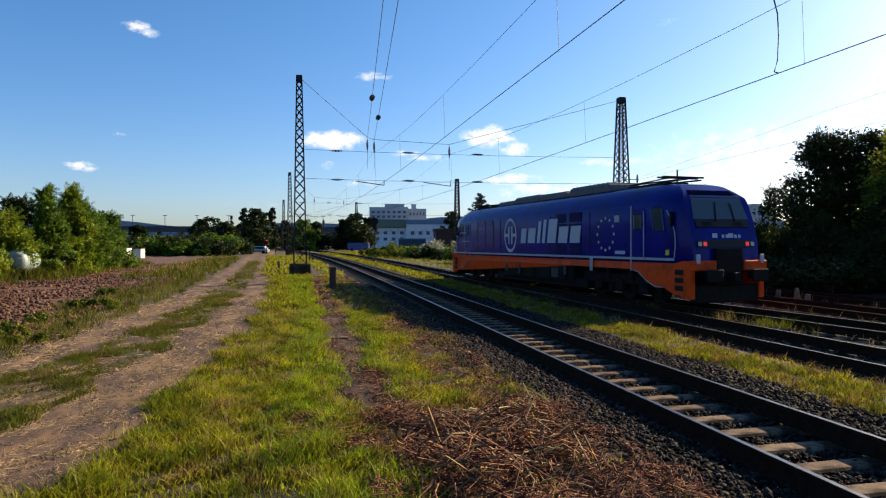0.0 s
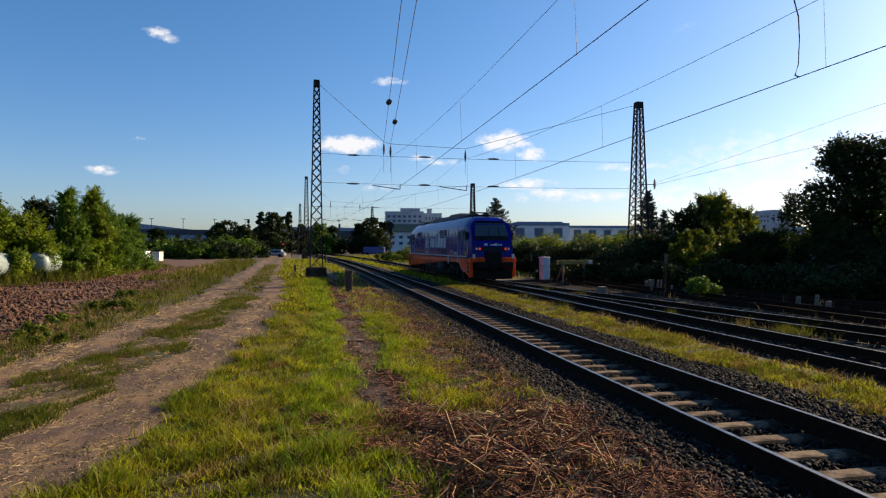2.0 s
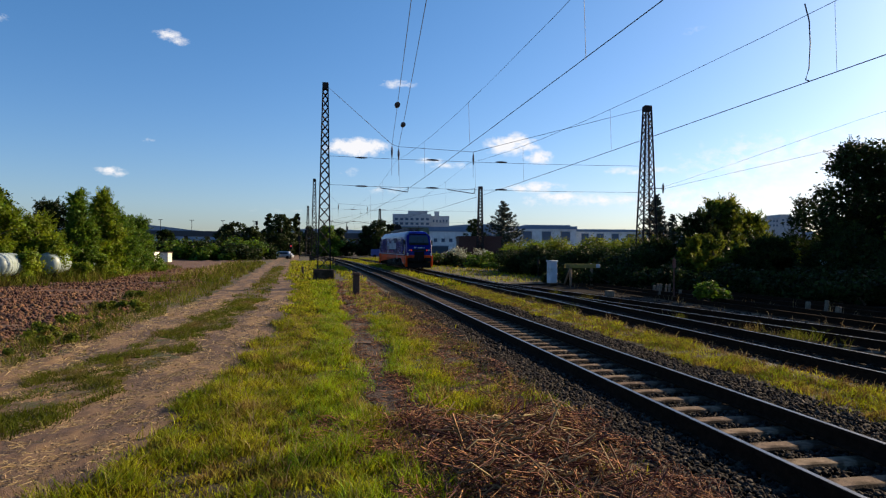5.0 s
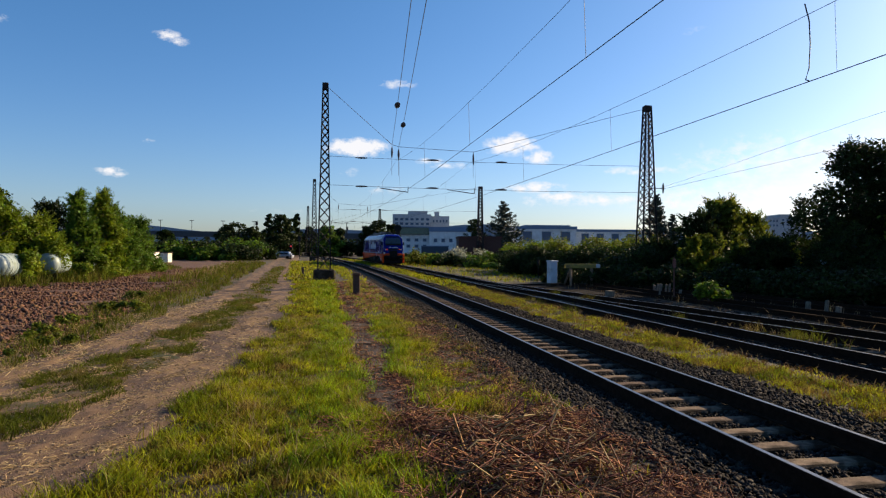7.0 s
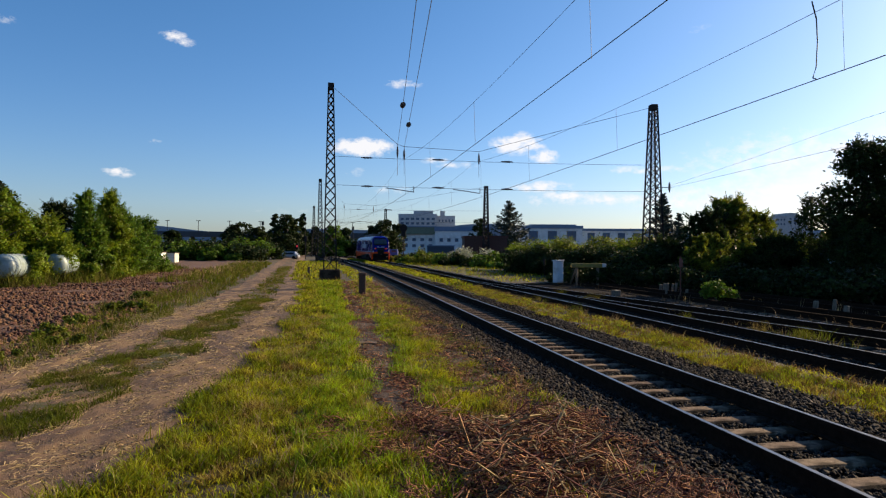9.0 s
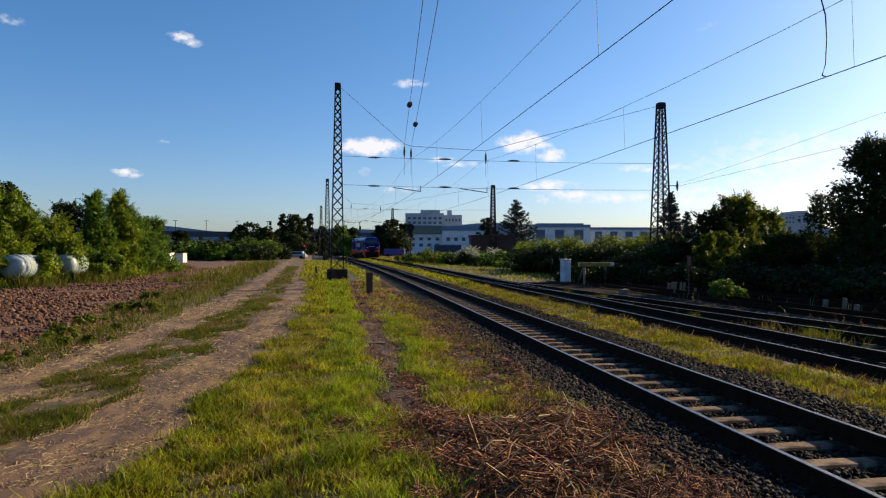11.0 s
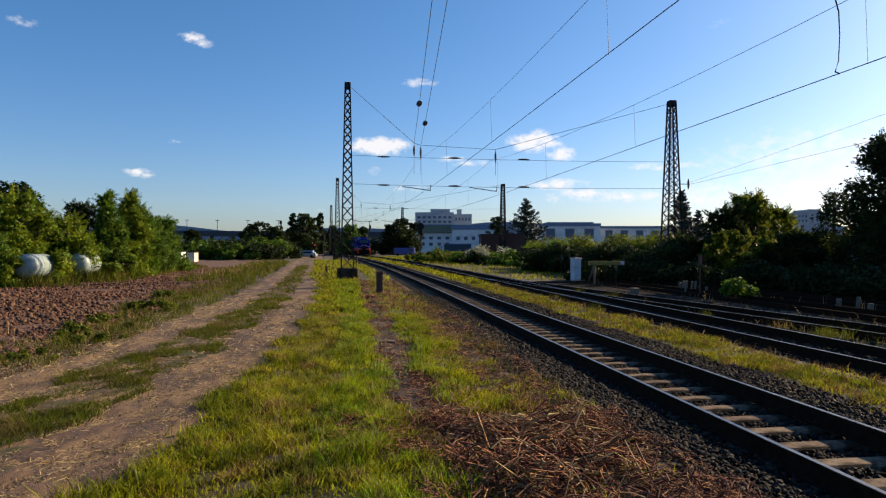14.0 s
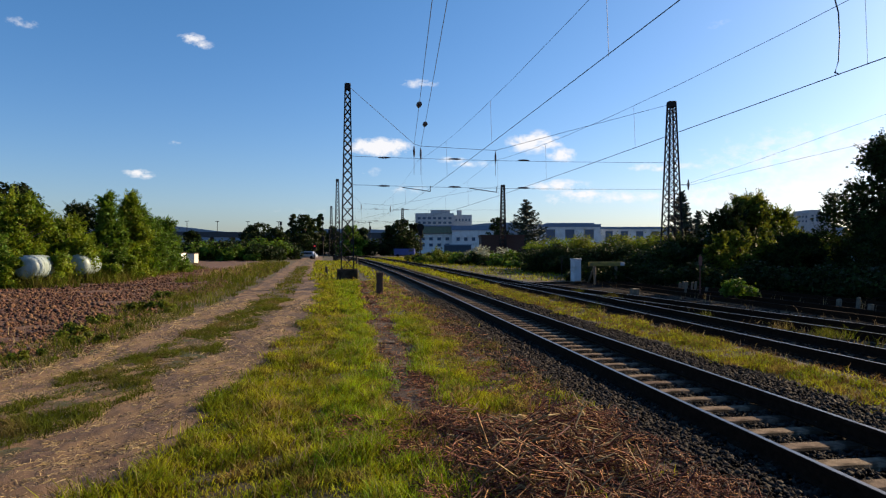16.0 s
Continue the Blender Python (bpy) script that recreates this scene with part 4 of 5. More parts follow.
tree("willow_tree", -28.5, 52, 8.6, 8.0, "drooping grey-green tree behind the hedge", LEAFD, 9000, .2, 130, lobes=40)
tree("willow_tree", -25, 53, 7.2, 6.0, "drooping dark tree behind the hedge", LEAFD, 7000, .2, 131, lobes=40)

# growth beyond the sidings, its shade put into near-black leaf colour
# lit crest and shaded body of each bush are two leaf colours
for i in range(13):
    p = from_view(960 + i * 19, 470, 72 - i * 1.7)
    bush("hedge_bush", p.x, p.y, 3.55 + .2 * math.sin(i * 2.1), 3.6, 3.2, "dense hedge coloured near-black as if shaded, yellow-green as if sunlit on top", LEAFD, 7000, .12, 200 + i, "hedge beyond the sidings", lit_top_leaf=LEAFO if i % 3 else LEAFY)
# front row: the hedge's own shade, given as near-black leaves
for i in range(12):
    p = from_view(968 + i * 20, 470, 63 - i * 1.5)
    bush("hedge_bush", p.x, p.y, 2.7 + .2 * math.sin(i * 1.3), 3.4, 2.6, "growth at the foot of the hedge, shade put into its dark leaves", LEAFD, 6500, .13, 240 + i, "shaded growth below the hedge")
# LEAFD trees hold their backlit shade in the leaf colour itself
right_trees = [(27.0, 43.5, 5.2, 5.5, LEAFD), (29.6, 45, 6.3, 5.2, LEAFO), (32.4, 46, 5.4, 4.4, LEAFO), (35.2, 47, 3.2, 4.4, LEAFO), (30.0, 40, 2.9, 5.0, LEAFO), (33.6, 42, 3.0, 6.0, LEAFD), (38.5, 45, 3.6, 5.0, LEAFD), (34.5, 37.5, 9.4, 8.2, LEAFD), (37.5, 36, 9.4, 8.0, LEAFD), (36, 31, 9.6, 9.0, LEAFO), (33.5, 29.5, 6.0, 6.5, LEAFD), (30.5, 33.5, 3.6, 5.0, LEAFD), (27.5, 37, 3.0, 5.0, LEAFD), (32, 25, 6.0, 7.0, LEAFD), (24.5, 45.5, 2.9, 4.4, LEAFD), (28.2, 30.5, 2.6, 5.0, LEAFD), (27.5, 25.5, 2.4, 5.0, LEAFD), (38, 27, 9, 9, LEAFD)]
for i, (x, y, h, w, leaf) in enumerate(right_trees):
    tree("tree", x, y, h, w * 1.1, "dense tree beyond the sidings, backlit shade put into its dark leaves" if leaf is LEAFD else "backlit green tree beyond the sidings", leaf, 27000 if h > 9 else 20000 if h > 6 else 10000, .16, 300 + i, .02, group="trees beyond the sidings", lobes=95, puff=.92 if h > 9 else .7, sprays=260)
for i, (px, deep, h, w) in enumerate(((1312, 41.5, 3.3, 3.2), (1272, 43, 3.3, 2.6), (1356, 42, 2.9, 2.6))):
    p = from_view(px, 0, deep)
    tree("tree", p.x, p.y, h, w, "young sunlit olive-green tree before the dark trees", LEAFO, 3600, .13, 340 + i, .1, group="trees beyond the sidings", lobes=40, puff=.7, sprays=160)
p = from_view(931, 0, 150)
spruce(p.x, p.y, 13.4, 12.5, 11, "dark spruce with upswept branches beside the works")
p = from_view(880, 0, 152)
tree("tree", p.x, p.y, 9.2, 8.0, "dark broad tree beside the works", LEAFD, 6000, .3, 12, .03, lobes=50, puff=.8)
p = from_view(1206, 0, 78)
spruce(p.x, p.y, 9.2, 5.5, 13, "dark spruce behind the lattice mast")
p = from_view(1236, 0, 92)
spruce(p.x, p.y, 7.6, 4, 14, "slim dark conifer behind the bushes")


# ---- distance: works, bridge, far woods and hills ----
WALLW = material("white_cladding", (.52, .54, .56), (.68, .70, .72), 1.5, .6, 0, .1, 8, stain=(.45, .46, .46), stain_scale=.4)
WALLG = material("grey_render", (.30, .32, .35), (.40, .42, .45), 1.0, .8, 0, .2, 8, stain=(.26, .27, .29), stain_scale=.3)
BLUER = material("blue_fascia", (.08, .14, .24), (.12, .19, .30), 1.0, .5)
GREENG = material("green_glazing", (.05, .09, .07), (.10, .15, .11), 1.5, .3)
REDB = material("dark_red_brick", (.05, .022, .018), (.09, .04, .03), 4.0, .9)
PANE = plain("window_pane", (.04, .08, .15), .25)
# aerial haze is mixed into the hills' pale blue base colour
HILL = material("hazed_hill", (.16, .22, .30), (.20, .26, .34), .01, 1.0)
ROAD = material("bridge_concrete", (.035, .04, .05), (.06, .065, .075), 2.0, .85)


def building(name, px0, px1, ytop, deep, depth, wall, roof, label, windows=(), base=0.0, roof_t=.35, over=.25):
    """A block that faces the lane; windows: rows of (count, top, bottom, width share, first, last) in view heights."""
    a, b = from_view(px0, ytop, deep), from_view(px1, ytop, deep)
    w, h = (b - a).length, a.z - base
    top = new(name)
    top.matrix_world = pose(a.x, a.y, base, 0, 0, -8.12)
    tagged(top, label, "building")
    bm = bmesh.new()
    box(bm, 0, w, 0, depth, 0, h)
    part("wall", bm, wall, top)
    bm = bmesh.new()
    box(bm, -over, w + over, -over, depth + over, h + .004, h + roof_t)
    part("roof", bm, roof, top)
    for n, yt, yb, share, first, last in windows:
        zt, zb = 2.2 - (yt - 444) / 1150 * deep - base, 2.2 - (yb - 444) / 1150 * deep - base
        cell = w * (last - first) / n
        for i in range(n):
            x0 = w * first + cell * (i + .5 - share / 2)
            x1 = x0 + cell * share
            bm = bmesh.new()
            t = min(.12, (x1 - x0) * .12)
            for q in ((x0, x1, zb, zb + t), (x0, x1, zt - t, zt), (x0, x0 + t, zb + t, zt - t), (x1 - t, x1, zb + t, zt - t)):
                box(bm, q[0], q[1], -.08, .05, q[2], q[3])
            win = part("window", bm, WALLG, top)
            bm = bmesh.new()
            box(bm, x0 + t, x1 - t, -.03, .04, zb + t, zt - t)
            part("pane", bm, PANE, win)
    return top


building("office_block", 735, 803, 379, 262, 16, WALLG, WALLG, "grey flat-roofed office block with rows of windows", [(7, 384, 389, .7, .03, .97), (7, 392, 397, .7, .03, .97)], over=.0)
building("roof_storey", 762, 796, 373.5, 266, 8, WALLG, WALLG, "grey set-back roof storey on the office block", over=.1)
building("stair_tower", 803, 835, 382, 264, 14, WALLG, WALLG, "pale grey tower beside the office block", [(5, 387, 392, .55, .05, .95)], over=0)
building("lift_house", 809, 817, 374, 266, 4, WALLG, WALLG, "small lift housing on the tower roof", over=.1)
building("works_wing", 738, 802, 414, 225, 14, WALLW, BLUER, "white works wing with dark windows under a green glazed storey", [(4, 420, 426, .5, .05, .95), (4, 431, 437, .5, .05, .95)])
building("glazed_storey", 731, 800, 401, 224, 10, GREENG, BLUER, "green glazed upper storey of the works", base=8.2)
building("works_hall", 800, 880, 408, 222, 30, WALLW, BLUER, "white works hall with blue fascia and paired windows", [(5, 420, 427, .5, .05, .9)], roof_t=1.6)
building("long_hall", 955, 1062, 402, 205, 30, WALLW, BLUER, "long white factory hall with blue-grey window bays", [(3, 406, 425, .5, .02, .98)], roof_t=.9)
building("long_hall", 1062, 1175, 406, 212, 30, WALLW, BLUER, "long white factory hall with blue-grey window bays", [(4, 409, 427, .5, .02, .98)], roof_t=.8)
building("roof_hall", 970, 1050, 396.5, 240, 20, BLUER, BLUER, "dark shallow roof rising behind the factory hall")
building("brick_shed", 852, 928, 419, 120, 8, REDB, REDB, "dark red shed before the works", over=.15)
building("tower_block", 1410, 1432, 378, 300, 14, WALLG, WALLG, "grey tower block behind the trees", [(3, 382, 386, .6, .1, .9), (3, 390, 394, .6, .1, .9)], over=0)
building("tower_block", 1432, 1452, 373, 300, 14, WALLG, WALLG, "grey tower block behind the trees", [(2, 380, 384, .6, .1, .9), (2, 388, 392, .6, .1, .9)], over=0)
building("tower_block", 1452, 1472, 382, 302, 14, WALLG, WALLG, "grey tower block behind the trees", [(3, 387, 391, .6, .1, .9)], over=0)
building("garden_shed", 302, 321, 448, 88, 1.6, plain("shed_white", (.78, .76, .70), .6), CONCRETE, "white garden shed at the end of the hedge", over=.1, roof_t=.12)
building("garden_shed", 331, 344, 449, 98, 1.6, plain("shed_cream", (.66, .60, .48), .6), CONCRETE, "cream garden shed at the field's far corner", over=.1, roof_t=.12)


def bridge():
    top = new("road_bridge")
    tagged(top, "dark road bridge on piers crossing the far end of the tracks", "bridge")
    a, b = from_view(250, 413, 290), from_view(735, 416, 290)
    d = b - a
    n = Vector((-d.y, d.x, 0)).normalized()
    bm = bmesh.new()
    for lo, hi, w in ((-1.6, .0, 5), (.0, .7, 4.6)):
        vs = []
        for p in (a, b):
            for s in (-w, w):
                for z in (lo, hi):
                    vs.append(bm.verts.new((p.x + n.x * s, p.y + n.y * s, p.z + z)))
        for f in ((0, 1, 5, 4), (2, 6, 7, 3), (1, 3, 7, 5), (0, 4, 6, 2), (0, 2, 3, 1), (4, 5, 7, 6)):
            bm.faces.new([vs[k] for k in f])
    bmesh.ops.recalc_face_normals(bm, faces=bm.faces[:])
    part("deck", bm, ROAD, top)
    for i in range(13):
        p = a.lerp(b, (i + .35) / 13)
        bm = bmesh.new()
        bar(bm, (p.x, p.y, 0), (p.x, p.y, p.z - 1.5), .9, 10)
        part("pier", bm, ROAD, top)
    for i in range(9):
        p = a.lerp(b, (i + .5) / 9)
        bm = bmesh.new()
        bar(bm, (p.x, p.y, p.z), (p.x, p.y, p.z + 5.5), .12, 6)
        bar(bm, (p.x - .9, p.y, p.z + 5.5), (p.x + .9, p.y, p.z + 5.5), .12, 6)
        part("bridge_lamp", bm, STEEL, top)


bridge()
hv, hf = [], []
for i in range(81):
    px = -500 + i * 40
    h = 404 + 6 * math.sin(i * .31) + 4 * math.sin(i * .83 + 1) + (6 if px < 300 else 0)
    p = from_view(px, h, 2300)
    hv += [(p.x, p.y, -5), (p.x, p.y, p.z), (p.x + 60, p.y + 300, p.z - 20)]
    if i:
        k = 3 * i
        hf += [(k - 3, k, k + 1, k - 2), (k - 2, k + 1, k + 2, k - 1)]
tagged(mesh_object("backdrop", hv, hf, HILL), "hills on the horizon, haze painted in as pale blue", kind="structure")

# far trees and scrub round the level crossing
for i, (px, ytop, deep, w, leaf) in enumerate([(462, 396, 170, 11, LEAFD), (490, 404, 165, 9, LEAFD), (540, 381, 172, 9.5, LEAFD), (552, 386, 176, 8, LEAFD), (518, 379, 178, 4, LEAFD), (566, 378, 178, 4, LEAFD), (622, 400, 165, 8, LEAF), (640, 405, 170, 8, LEAFD), (712, 389, 170, 9.5, LEAFD), (695, 398, 172, 8, LEAFD), (730, 396, 176, 7, LEAFD), (340, 410, 130, 6, LEAFD), (440, 404, 230, 9, LEAFD), (590, 402, 230, 9, LEAFD)]):
    p = from_view(px, ytop, deep)
    tree("far_tree", p.x, p.y, p.z - up(p.y), w, "dark broad tree near the level crossing" if leaf is LEAFD else "sunlit tree near the level crossing", leaf, 4200, .42, 400 + i, .03, group="far trees", lobes=34)
rng_far = random.Random(8)
for i in range(16):
    px = 352 + i * 9.8
    p = from_view(px, 455, 118 + rng_far.uniform(-8, 12))
    bush("scrub_bush", p.x, p.y, 3.0 + rng_far.uniform(-.7, 1.2), 5.5, 4, "olive scrub at the end of the field", LEAF if i % 3 else LEAFD, 1500, .3, 500 + i, "scrub at the field's end")
for i in range(18):
    px = 745 + i * 12
    p = from_view(px, 462, 105 - i * 1.4 + rng_far.uniform(-5, 5))
    bush("bramble", p.x, p.y, 1.5 + rng_far.uniform(-.4, .7), 5, 4, "low green bramble thicket beside the tracks", (LEAFO, LEAF, LEAFD)[i % 3], 1500, .22, 540 + i, "brambles")
for i in range(20):
    px = -420 + i * 120
    p = from_view(px, 455, 420)
    bush("far_wood", p.x, p.y, 9 + 3 * math.sin(i * 1.7), 52, 14, "dark band of distant trees", LEAFD, 1600, 1.6, 580 + i, "distant woods")


# ---- things beside the tracks ----
def marker_post():
    top = new("marker_post")
    p = from_view(672, 522, 32.6)
    top.location = (p.x, p.y, up(p.y))
    tagged(top, "short rust-brown post in the brown weeds", "post")
    RUST = material("rusty_post", (.035, .018, .012), (.09, .045, .03), 9.0, .9, 0, .5, 40)
    bm = bmesh.new()
    box(bm, -.17, .17, -.12, .12, -.1, 1.0, .03)
    part("shaft", bm, RUST, top)
    bm = bmesh.new()
    box(bm, -.20, .20, -.15, .15, .95, 1.12, .04)
    part("cap", bm, RUST, top)


marker_post()


def short_post(px, base, h, w, label, mat, lean=0.0):
    deep = 1150 * 2.2 / (base - 444)
    p = from_view(px, base, deep)
    bm = bmesh.new()
    box(bm, -w / 2, w / 2, -w / 2, w / 2, -.1, h, w * .15)
    ob = part("stake", bm, mat)
    ob.matrix_world = pose(p.x, p.y, up(p.y), lean, lean * .6, 20)
    return tagged(ob, label, "stake")


DARKWOOD = material("dark_wood", (.03, .02, .014), (.07, .05, .035), 8.0, .9, 0, .4, 40)
PALE = material("pale_wood", (.08, .062, .045), (.19, .15, .11), 8.0, .9, 0, .4, 40)
for px, base, h, w in ((578, 489, .75, .18), (617, 468, .9, .2), (631, 473, 1.1, .22), (600, 467, .5, .5), (637, 474, .35, .3)):
    short_post(px, base, h, w, "short dark stub post in the grass beside the lane", DARKWOOD)
for px, base, h, w in ((1203, 512, .35, .14), (1209, 515, .5, .12), (1214, 517, .55, .13), (1224, 516, .5, .1), (1230, 517, .55, .1), (1250, 520, .3, .12), (1484, 543, .3, .16), (1518, 548, .45, .12), (1540, 556, .35, .16)):
    short_post(px, base, h, w, "pale weathered stake between the sidings", PALE, 4)


def cabinet():
    top = new("trackside_cabinet")
    p = from_view(1019, 502, 43.5)
    top.matrix_world = pose(p.x, p.y, up(p.y), 0, 0, 20)
    tagged(top, "pale grey trackside cabinet beside the buffer stop", "cabinet")
    CAB = material("cabinet_grey", (.42, .45, .50), (.55, .58, .62), 3.0, .5, stain=(.3, .3, .3), stain_scale=2)
    bm = bmesh.new()
    box(bm, -.29, .29, -.22, .22, .12, 1.55, .03)
    part("body", bm, CAB, top)
    bm = bmesh.new()
    box(bm, -.33, .33, -.26, .26, 1.553, 1.64, .02)
    part("lid", bm, CAB, top)
    bm = bmesh.new()
    box(bm, -.25, .25, -.24, -.223, .2, 1.48, .008)
    part("door", bm, CAB, top)
    bm = bmesh.new()
    box(bm, -.33, .33, -.27, .27, -.05, .118, .02)
    part("plinth", bm, CONCRETE, top)


cabinet()


def buffer_stop():
    top = new("buffer_stop")
    p = from_view(1071, 500, 44)
    top.matrix_world = pose(p.x, p.y, up(p.y), 0, 0, 0)
    tagged(top, "yellow-beamed buffer stop with slanting struts at the siding's end", "buffer stop")
    YEL = material("worn_yellow", (.20, .14, .02), (.32, .23, .04), 5.0, .7, 0, .2, 30, stain=(.12, .09, .04), stain_scale=2)
    bm = bmesh.new()
    box(bm, -1.2, 1.2, -.18, .0, 1.12, 1.42, .03)
    part("beam", bm, YEL, top, "worn yellow beam")
    bm = bmesh.new()
    box(bm, 1.0, 1.28, -.25, -.19, 1.15, 1.40, .02)
    part("end_plate", bm, WHITE, top)
    for x in (-.75, .75):
        bm = bmesh.new()
        bar(bm, (x, -.05, 1.3), (x, -.05, -.1), .09, 6)
        part("upright", bm, PALE, top)
        bm = bmesh.new()
        bar(bm, (x, .0, 1.1), (x * 1.1 + .25, 1.6, -.05), .08, 6)
        part("strut", bm, PALE, top)


buffer_stop()
p = from_view(1123, 520, 33)
bm = bmesh.new()
box(bm, -.2, .2, -.15, .15, -.05, .26, .02)
blk = part("concrete_block", bm, PALE)
blk.matrix_world = pose(p.x, p.y, up(p.y), 0, 0, 15)
tagged(blk, "small pale concrete block between the rails", "block")


def thin_signal(px, base, h, label, red=False):
    deep = 1150 * 2.2 / (base - 444)
    p = from_view(px, base, deep)
    top = new("signal_post")
    top.location = (p.x, p.y, up(p.y))
    tagged(top, label, "post")
    bm = bmesh.new()
    bar(bm, (0, 0, -.1), (0, 0, h), .035, 8)
    part("pole", bm, plain("post_rust", (.10, .035, .025), .8) if red else STEEL, top)
    bm = bmesh.new()
    box(bm, -.09, .09, -.06, .0, h - .55, h - .1, .02)
    part("plate", bm, plain("plate_rust", (.16, .05, .035), .7) if red else STEEL, top)


thin_signal(1239, 522, 2.0, "thin rusty post with a small plate between the sidings", True)
thin_signal(994, 490, 1.6, "thin dark post beside the hedge")
p = from_view(1476, 420, 46)
pole = new("wooden_pole")
pole.location = (p.x, p.y, up(p.y))
tagged(pole, "dark wooden pole standing before the trees", "pole")
bm = bmesh.new()
bar(bm, (0, 0, -.1), (0, 0, 6.1), .13, 10, .10)
part("shaft", bm, DARKWOOD, pole)
bm = bmesh.new()
bar(bm, (0, 0, 6.0), (0, 0, 6.25), .16, 8)
part("cap", bm, DARKWOOD, pole)


def tank(px, py, deep, turn, label):
    p = from_view(px, py, deep)
    top = new("storage_tank")
    top.matrix_world = pose(p.x, p.y, up(p.y) + 1.2, 0, 0, turn)
    tagged(top, label, "tank", "white tanks in the hedge")
    TANKM = material("white_tank", (.17, .22, .23), (.31, .37, .37), 2.0, .45, 0, .1, 10, stain=(.16, .20, .16), stain_scale=2.2, stain_at=(.5, .75))
    bm = bmesh.new()
    rings = [(-1.4, .22), (-1.36, .44), (-1.26, .62), (-1.1, .7), (1.1, .7), (1.26, .62), (1.36, .44), (1.4, .22)]
    loops = []
    for y, r in rings:
        loops.append([bm.verts.new((r * math.cos(math.tau * k / 24), y, r * math.sin(math.tau * k / 24))) for k in range(24)])
    for a, b in zip(loops, loops[1:]):
        for k in range(24):
            bm.faces.new((a[k], a[(k + 1) % 24], b[(k + 1) % 24], b[k]))
    bm.faces.new(loops[0])
    bm.faces.new(loops[-1][::-1])
    bmesh.ops.recalc_face_normals(bm, faces=bm.faces[:])
    part("shell", bm, TANKM, top, smooth=True)
    for y in (-.9, -.3, .3, .9):
        bm = bmesh.new()
        bmesh.ops.create_cone(bm, cap_ends=True, segments=24, radius1=.715, radius2=.715, depth=.06, matrix=pose(0, y, 0, 90, 0, 0))
        part("hoop", bm, TANKM, top)
    for y in (-.8, .8):
        bm = bmesh.new()
        box(bm, -.5, .5, y - .12, y + .12, -1.4, -.5, .02)
        part("cradle", bm, CONCRETE, top)


for px, deep, h in ((8, 37.0, 2.4), (102, 40, 2.4), (196, 44.0, 2.4), (236, 49, 2.0)):
    q = from_view(px, 0, deep)
    bush("hedge_shrub", q.x, q.y, h, 1.1, 1.0, "leafy shrub growing before the white tanks", LEAFY, 2600, .11, 780 + px, "shrubs along the field")
tank(62, 480, 39.0, 0, "white ribbed cylindrical tank lying under the hedge")
tank(150, 470, 44.5, 0, "white ribbed cylindrical tank lying under the hedge")
tank(208, 468, 50.5, 0, "white cylindrical tank half hidden by leaves")


def parked_car():
    p = from_view(541, 452, 125)
    top = new("parked_car")
    top.matrix_world = pose(p.x, p.y, up(p.y), 0, 0, 78)
    tagged(top, "pale silver estate car standing at the level crossing", "car")
    PAINT = plain("silver_paint", (.50, .52, .55), .3, .4, .5)
    bm = bmesh.new()
    box(bm, -.88, .88, -2.2, 2.2, .28, .85, .12)
    part("body", bm, PAINT, top)
    bm = bmesh.new()
    box(bm, -.78, .78, -1.9, 1.0, .8, 1.45, .16)
    for v in bm.verts:
        if v.co.z > 1.2:
            v.co.x *= .86
            v.co.y = v.co.y * .82 - .1
    part("cabin", bm, PAINT, top)
    for s in (-1, 1):
        bm = bmesh.new()
        box(bm, s * .775 - .02, s * .775 + .02, -1.4, .6, .95, 1.3, .03)
        part("side_glass", bm, GLASS, top)
        for y in (-1.35, 1.35):
            bm = bmesh.new()
            bar(bm, (s * .7, y, .32), (s * .9, y, .32), .32, 18)
            part("wheel", bm, BLACK, top)


parked_car()


def crossing_light(px, deep, h, lit):
    p = from_view(px, 450, deep)
    top = new("crossing_signal")
    top.location = (p.x, p.y, up(p.y))
    tagged(top, "level crossing signal showing a red light" if lit else "grey signal post at the level crossing", "signal")
    bm = bmesh.new()
    bar(bm, (0, 0, -.1), (0, 0, h), .07, 8)
    part("post", bm, STEEL, top)
    bm = bmesh.new()
    box(bm, -.3, .3, -.12, .12, h - .7, h + .3, .05)
    part("lamp_box", bm, BLACK, top)
    if lit:
        bm = bmesh.new()
        bar(bm, (0, -.13, h - .1), (0, -.2, h - .1), .16, 14)
        part("red_lamp", bm, RED, top)


crossing_light(557, 120, 2.6, True)
crossing_light(572, 130, 4.2, False)
crossing_light(583, 150, 6.0, False)
crossing_light(571, 175, 10.0, False)
crossing_light(497, 165, 8.4, False)
crossing_light(655, 190, 8.0, False)

q = from_view(1305, 530, 29.4)
bush("garden_bush", q.x, q.y, 1.15, 1.5, 1.2, "small bright green bush beside the sidings", LEAF, 1800, .09, 700)
# shade under the trees is painted in: these bushes take near-black leaves
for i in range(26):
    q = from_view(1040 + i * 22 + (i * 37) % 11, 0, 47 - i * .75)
    bush("undergrowth", q.x, q.y, 1.3 + .5 * math.sin(i * 2.3) ** 2, 3.4, 2.2, "undergrowth beneath the trees, shade put into its dark leaves", LEAFD, 1100, .14, 720 + i, "undergrowth beyond the sidings")

# signal, shed and van before the works
p = from_view(744, 450, 128)
sig = new("railway_signal")
sig.location = (p.x, p.y, up(p.y))
tagged(sig, "railway signal with a dark round board seen from behind", "signal")
bm = bmesh.new()
bar(bm, (0, 0, -.1), (0, 0, 6.4), .12, 8)
part("mast", bm, STEEL, sig)
bm = bmesh.new()
bar(bm, (0, -.12, 6.2), (0, .12, 6.2), .75, 16)
box(bm, -.45, .45, -.15, .15, 4.6, 5.6, .05)
